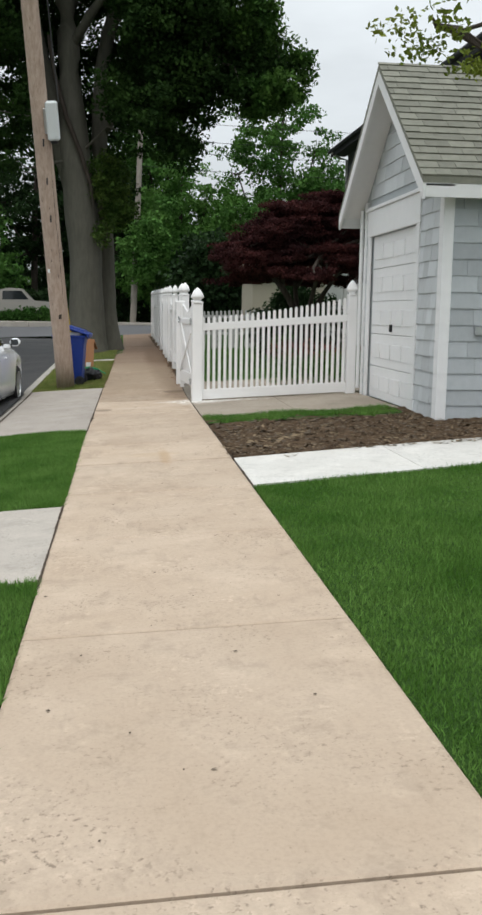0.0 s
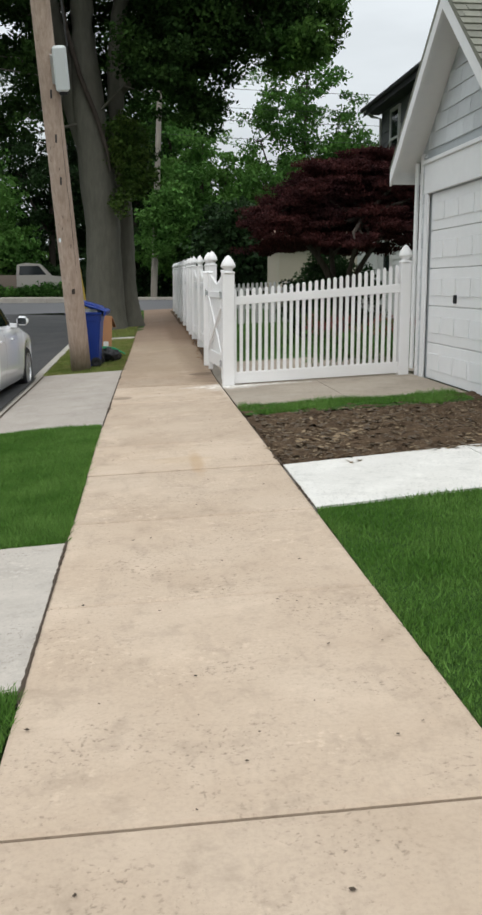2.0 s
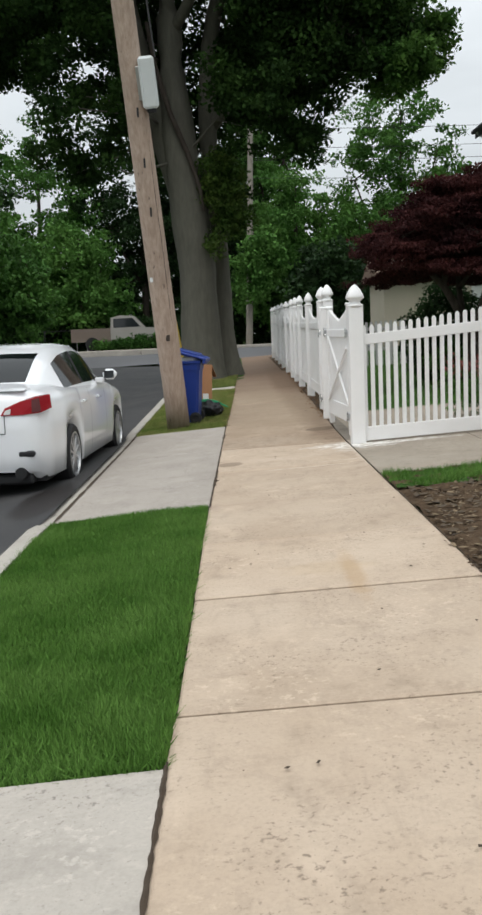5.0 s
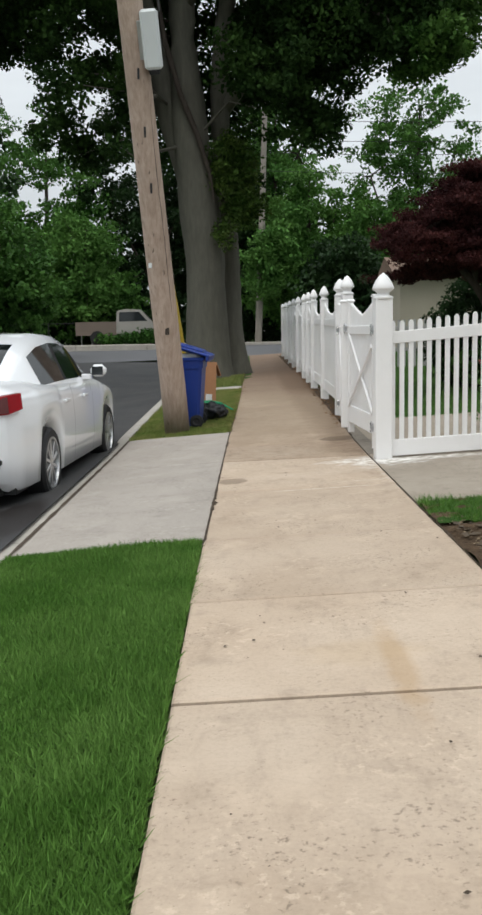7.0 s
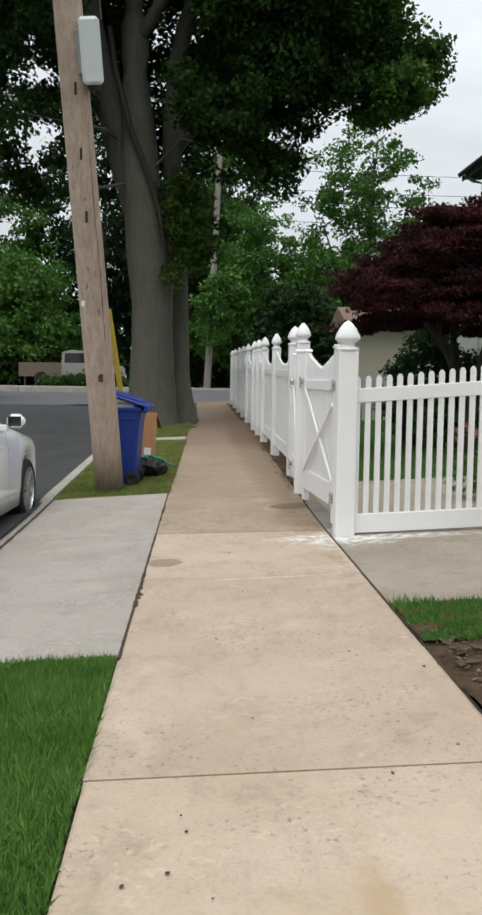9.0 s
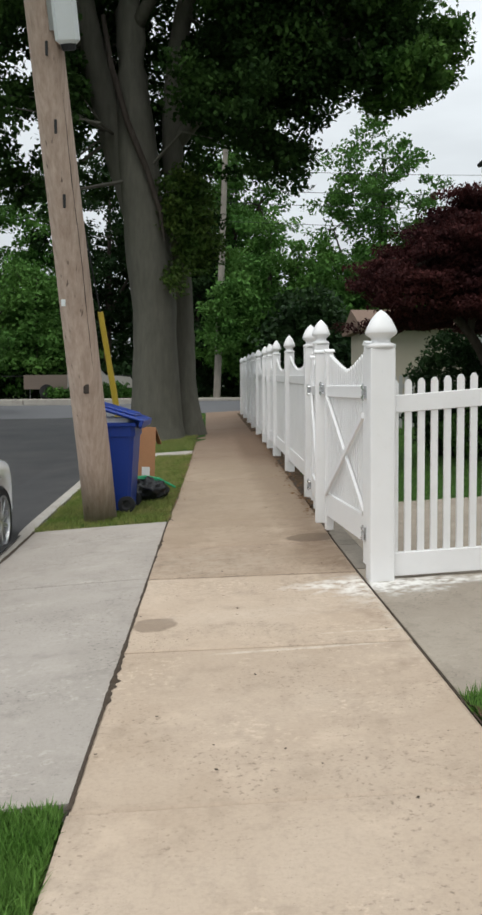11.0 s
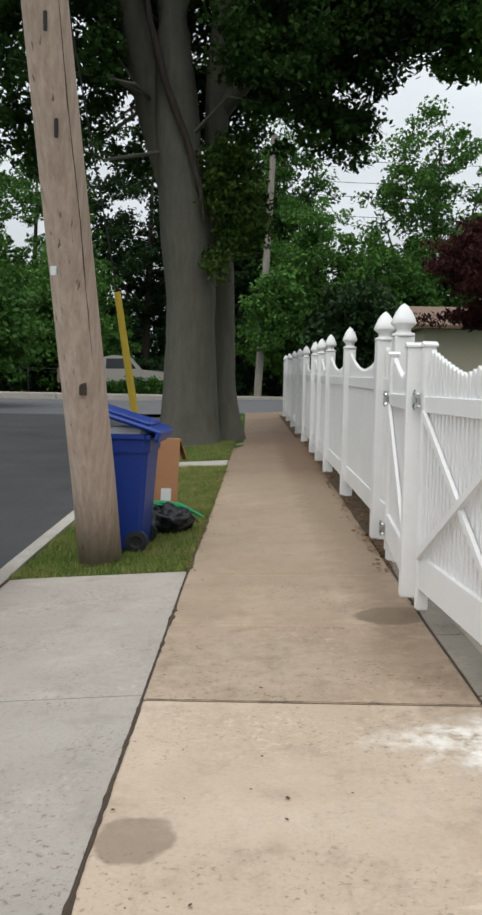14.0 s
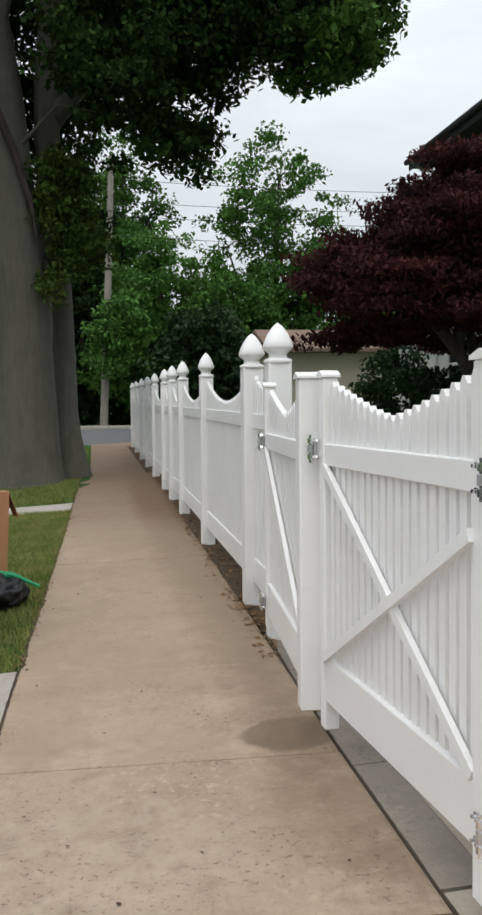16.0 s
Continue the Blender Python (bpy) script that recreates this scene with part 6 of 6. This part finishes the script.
# boughs of the yellow-green tree beside the garage
tree("locust_tree", "yellow-green tree reaching over the garage roof", [
    [((7.6, 6.6, 0.1), 0.2), ((7.5, 6.7, 2.5), 0.16), ((6.6, 7.0, 4.6), 0.1), ((5.0, 7.3, 4.7), 0.05), ((3.0, 7.2, 4.1), 0.015)],
    [((7.5, 6.7, 2.8), 0.12), ((8.2, 6.8, 5.0), 0.08), ((8.8, 7.0, 7.0), 0.04)]],
    [(2.75, 7.2, 3.95, 0.6, 0.5, 0.3), (3.5, 7.2, 3.85, 0.75, 0.6, 0.42), (4.6, 7.3, 4.3, 1.2, 0.8, 0.7), (6.6, 7.2, 5.3, 1.8, 1.5, 1.2), (3.6, 7.3, 4.6, 1.0, 0.7, 0.4), (8.3, 7, 6.4, 2, 2, 1.5)], 520, 70, 0.06, M_LEAF_GOLD, M_BARK2, 71, (0.2, 0.4), -0.3, 90, 0.2, 0.4)


def far_tree(label, x, y, h, rad, leaf, seed, low=0.25, per=60, clumps=150, size=0.28, gap=-0.25):
    z = gz(x, y) if -12 < x < 20 else 0.4
    lobes = [(x, y, z + h * (low + (1 - low) * 0.5), rad, rad, h * (1 - low) * 0.5), (x - rad * 0.5, y - 0.5, z + h * (low + 0.2), rad * 0.7, rad * 0.7, h * 0.2), (x + rad * 0.5, y - 0.5, z + h * (low + 0.3), rad * 0.7, rad * 0.7, h * 0.22)]
    return tree("street_tree", label, [[((x, y, z - 0.2), 0.28), ((x + 0.1, y, z + h * 0.3), 0.2), ((x + 0.3, y, z + h * 0.6), 0.12), ((x + 0.4, y, z + h * 0.85), 0.04)],
                                  [((x, y, z + h * 0.25), 0.12), ((x - rad * 0.4, y, z + h * 0.45), 0.08), ((x - rad * 0.6, y, z + h * 0.6), 0.03)],
                                  [((x, y, z + h * 0.3), 0.12), ((x + rad * 0.4, y, z + h * 0.5), 0.08), ((x + rad * 0.6, y, z + h * 0.7), 0.03)]],
                lobes, clumps, per, size, leaf, M_BARK2, seed, (0.5, 1.1), gap, 40, 0.3)


FAR = [("bright green leafy tree across the street", 3.2, 61, 11.0, 3.4, M_LEAF_LIGHT, 0.05, 300, -0.35), ("open green tree with bare twigs across the street", 10.2, 63.5, 16.5, 4.4, M_LEAF_FAR, 0.2, 320, -0.03),
       ("bright green bushy tree across the street", 7.0, 60.5, 8.0, 3.0, M_LEAF_FAR, 0.02, 260, -0.35), ("dark dense tree across the street", -0.9, 63, 11, 2.4, M_LEAF_DARK, 0.03, 260, -0.4),
       ("tall dark tree across the street", -6.5, 66, 17, 4.5, M_LEAF_DARK, 0.2, 300, -0.2), ("green leafy tree across the street", -10.5, 62, 8.5, 3.2, M_LEAF_LIGHT, 0.05, 260, -0.35),
       ("tall green tree across the street", -13.5, 66, 16, 4.5, M_LEAF_FAR, 0.15, 280, -0.25), ("green tree across the street", -17, 62, 10, 4, M_LEAF_FAR, 0.05, 200, -0.3),
       ("dark green tree across the street", -22, 64, 15, 5, M_LEAF_DARK, 0.15, 160, -0.25), ("green tree across the street", 14.0, 64, 10, 4, M_LEAF_FAR, 0.1, 200, -0.3),
       ("dark green tree across the street", 19, 68, 11, 4.5, M_LEAF_DARK, 0.1, 140, -0.25), ("green tree across the street", 25, 66, 11, 5, M_LEAF_FAR, 0.1, 140, -0.25),
       ("dark far tree across the street", 1.5, 82, 14, 5, M_LEAF_FAR, 0.05, 220, -0.3), ("tall dark tree beside the street", -13.5, 38, 16, 4.5, M_LEAF_DARK, 0.2, 220, -0.25),
       ("green shrubby tree beside the street", -12.0, 47, 7, 2.6, M_LEAF_FAR, 0.03, 200, -0.35), ("green tree behind the yard", 12.0, 46, 8, 3, M_LEAF_FAR, 0.1, 160, -0.3), ("dark tree behind the yard", 4.0, 45, 4.6, 1.7, M_LEAF_DARK, 0.05, 160, -0.4),
       ("tall dark tree across the street", -3.2, 70, 15, 3.2, M_LEAF_DARK, 0.2, 220, -0.2), ("tall thin-leaved green tree across the street", 1.4, 66, 17, 3.0, M_LEAF_FAR, 0.3, 170, -0.06),
       ("dark tree behind the pole across the street", -0.2, 72, 18, 3.0, M_LEAF_DARK, 0.3, 150, -0.08)]
for i, (label, x, y, h, rad, leaf, low, clumps, gap) in enumerate(FAR):
    far_tree(label, x, y, h, rad, leaf, 100 + 7 * i, low, 85, clumps, 0.23, gap)
street_trees = [o for o in bpy.data.objects if o.name.startswith("street_tree")]
c = lobes_to_clumps([(1.1, 56.9, 5.6, 1.5, 0.6, 1.7), (0.9, 56.9, 3.6, 0.9, 0.5, 0.8)], 90, 95, 0.2, -0.5)
leaf_cloud("low_bough", c, np.full(len(c), 0.55), 70, 0.2, M_LEAF_LIGHT, street_trees[0], 96)
hedge = thing("hedge", "dark clipped hedge and bushes across the street", "hedge")
hx = np.random.default_rng(5)
c = np.stack([hx.uniform(-25, 14, 420), hx.uniform(61.0, 62.6, 420), rise(60) + hx.uniform(0.1, 1.7, 420)], 1)
leaf_cloud("leaves", c, np.full(420, 0.7), 45, 0.28, M_LEAF_DARK, hedge, 91, 0.8)
c = np.stack([hx.uniform(-9.0, -4.2, 75), np.full(75, CROSS_FAR + 1.7), rise(60) + hx.uniform(0.05, 0.75, 75)], 1)
bush = thing("bush", "low green bush in front of the parked truck", "bush")
leaf_cloud("leaves", c, np.full(75, 0.35), 40, 0.16, M_LEAF_FAR, bush, 92, 0.8)
wood_far = thing("backdrop_wood", "distant dark green wood", "wood", kind="structure")
c = np.stack([hx.uniform(-60, 60, 900), hx.uniform(88, 96, 900), hx.uniform(0, 9, 900)], 1)
tagged(leaf_cloud("leaves", c, np.full(900, 2.0), 30, 0.9, M_LEAF_DARK, wood_far, 93, 0.9), kind="stuff")
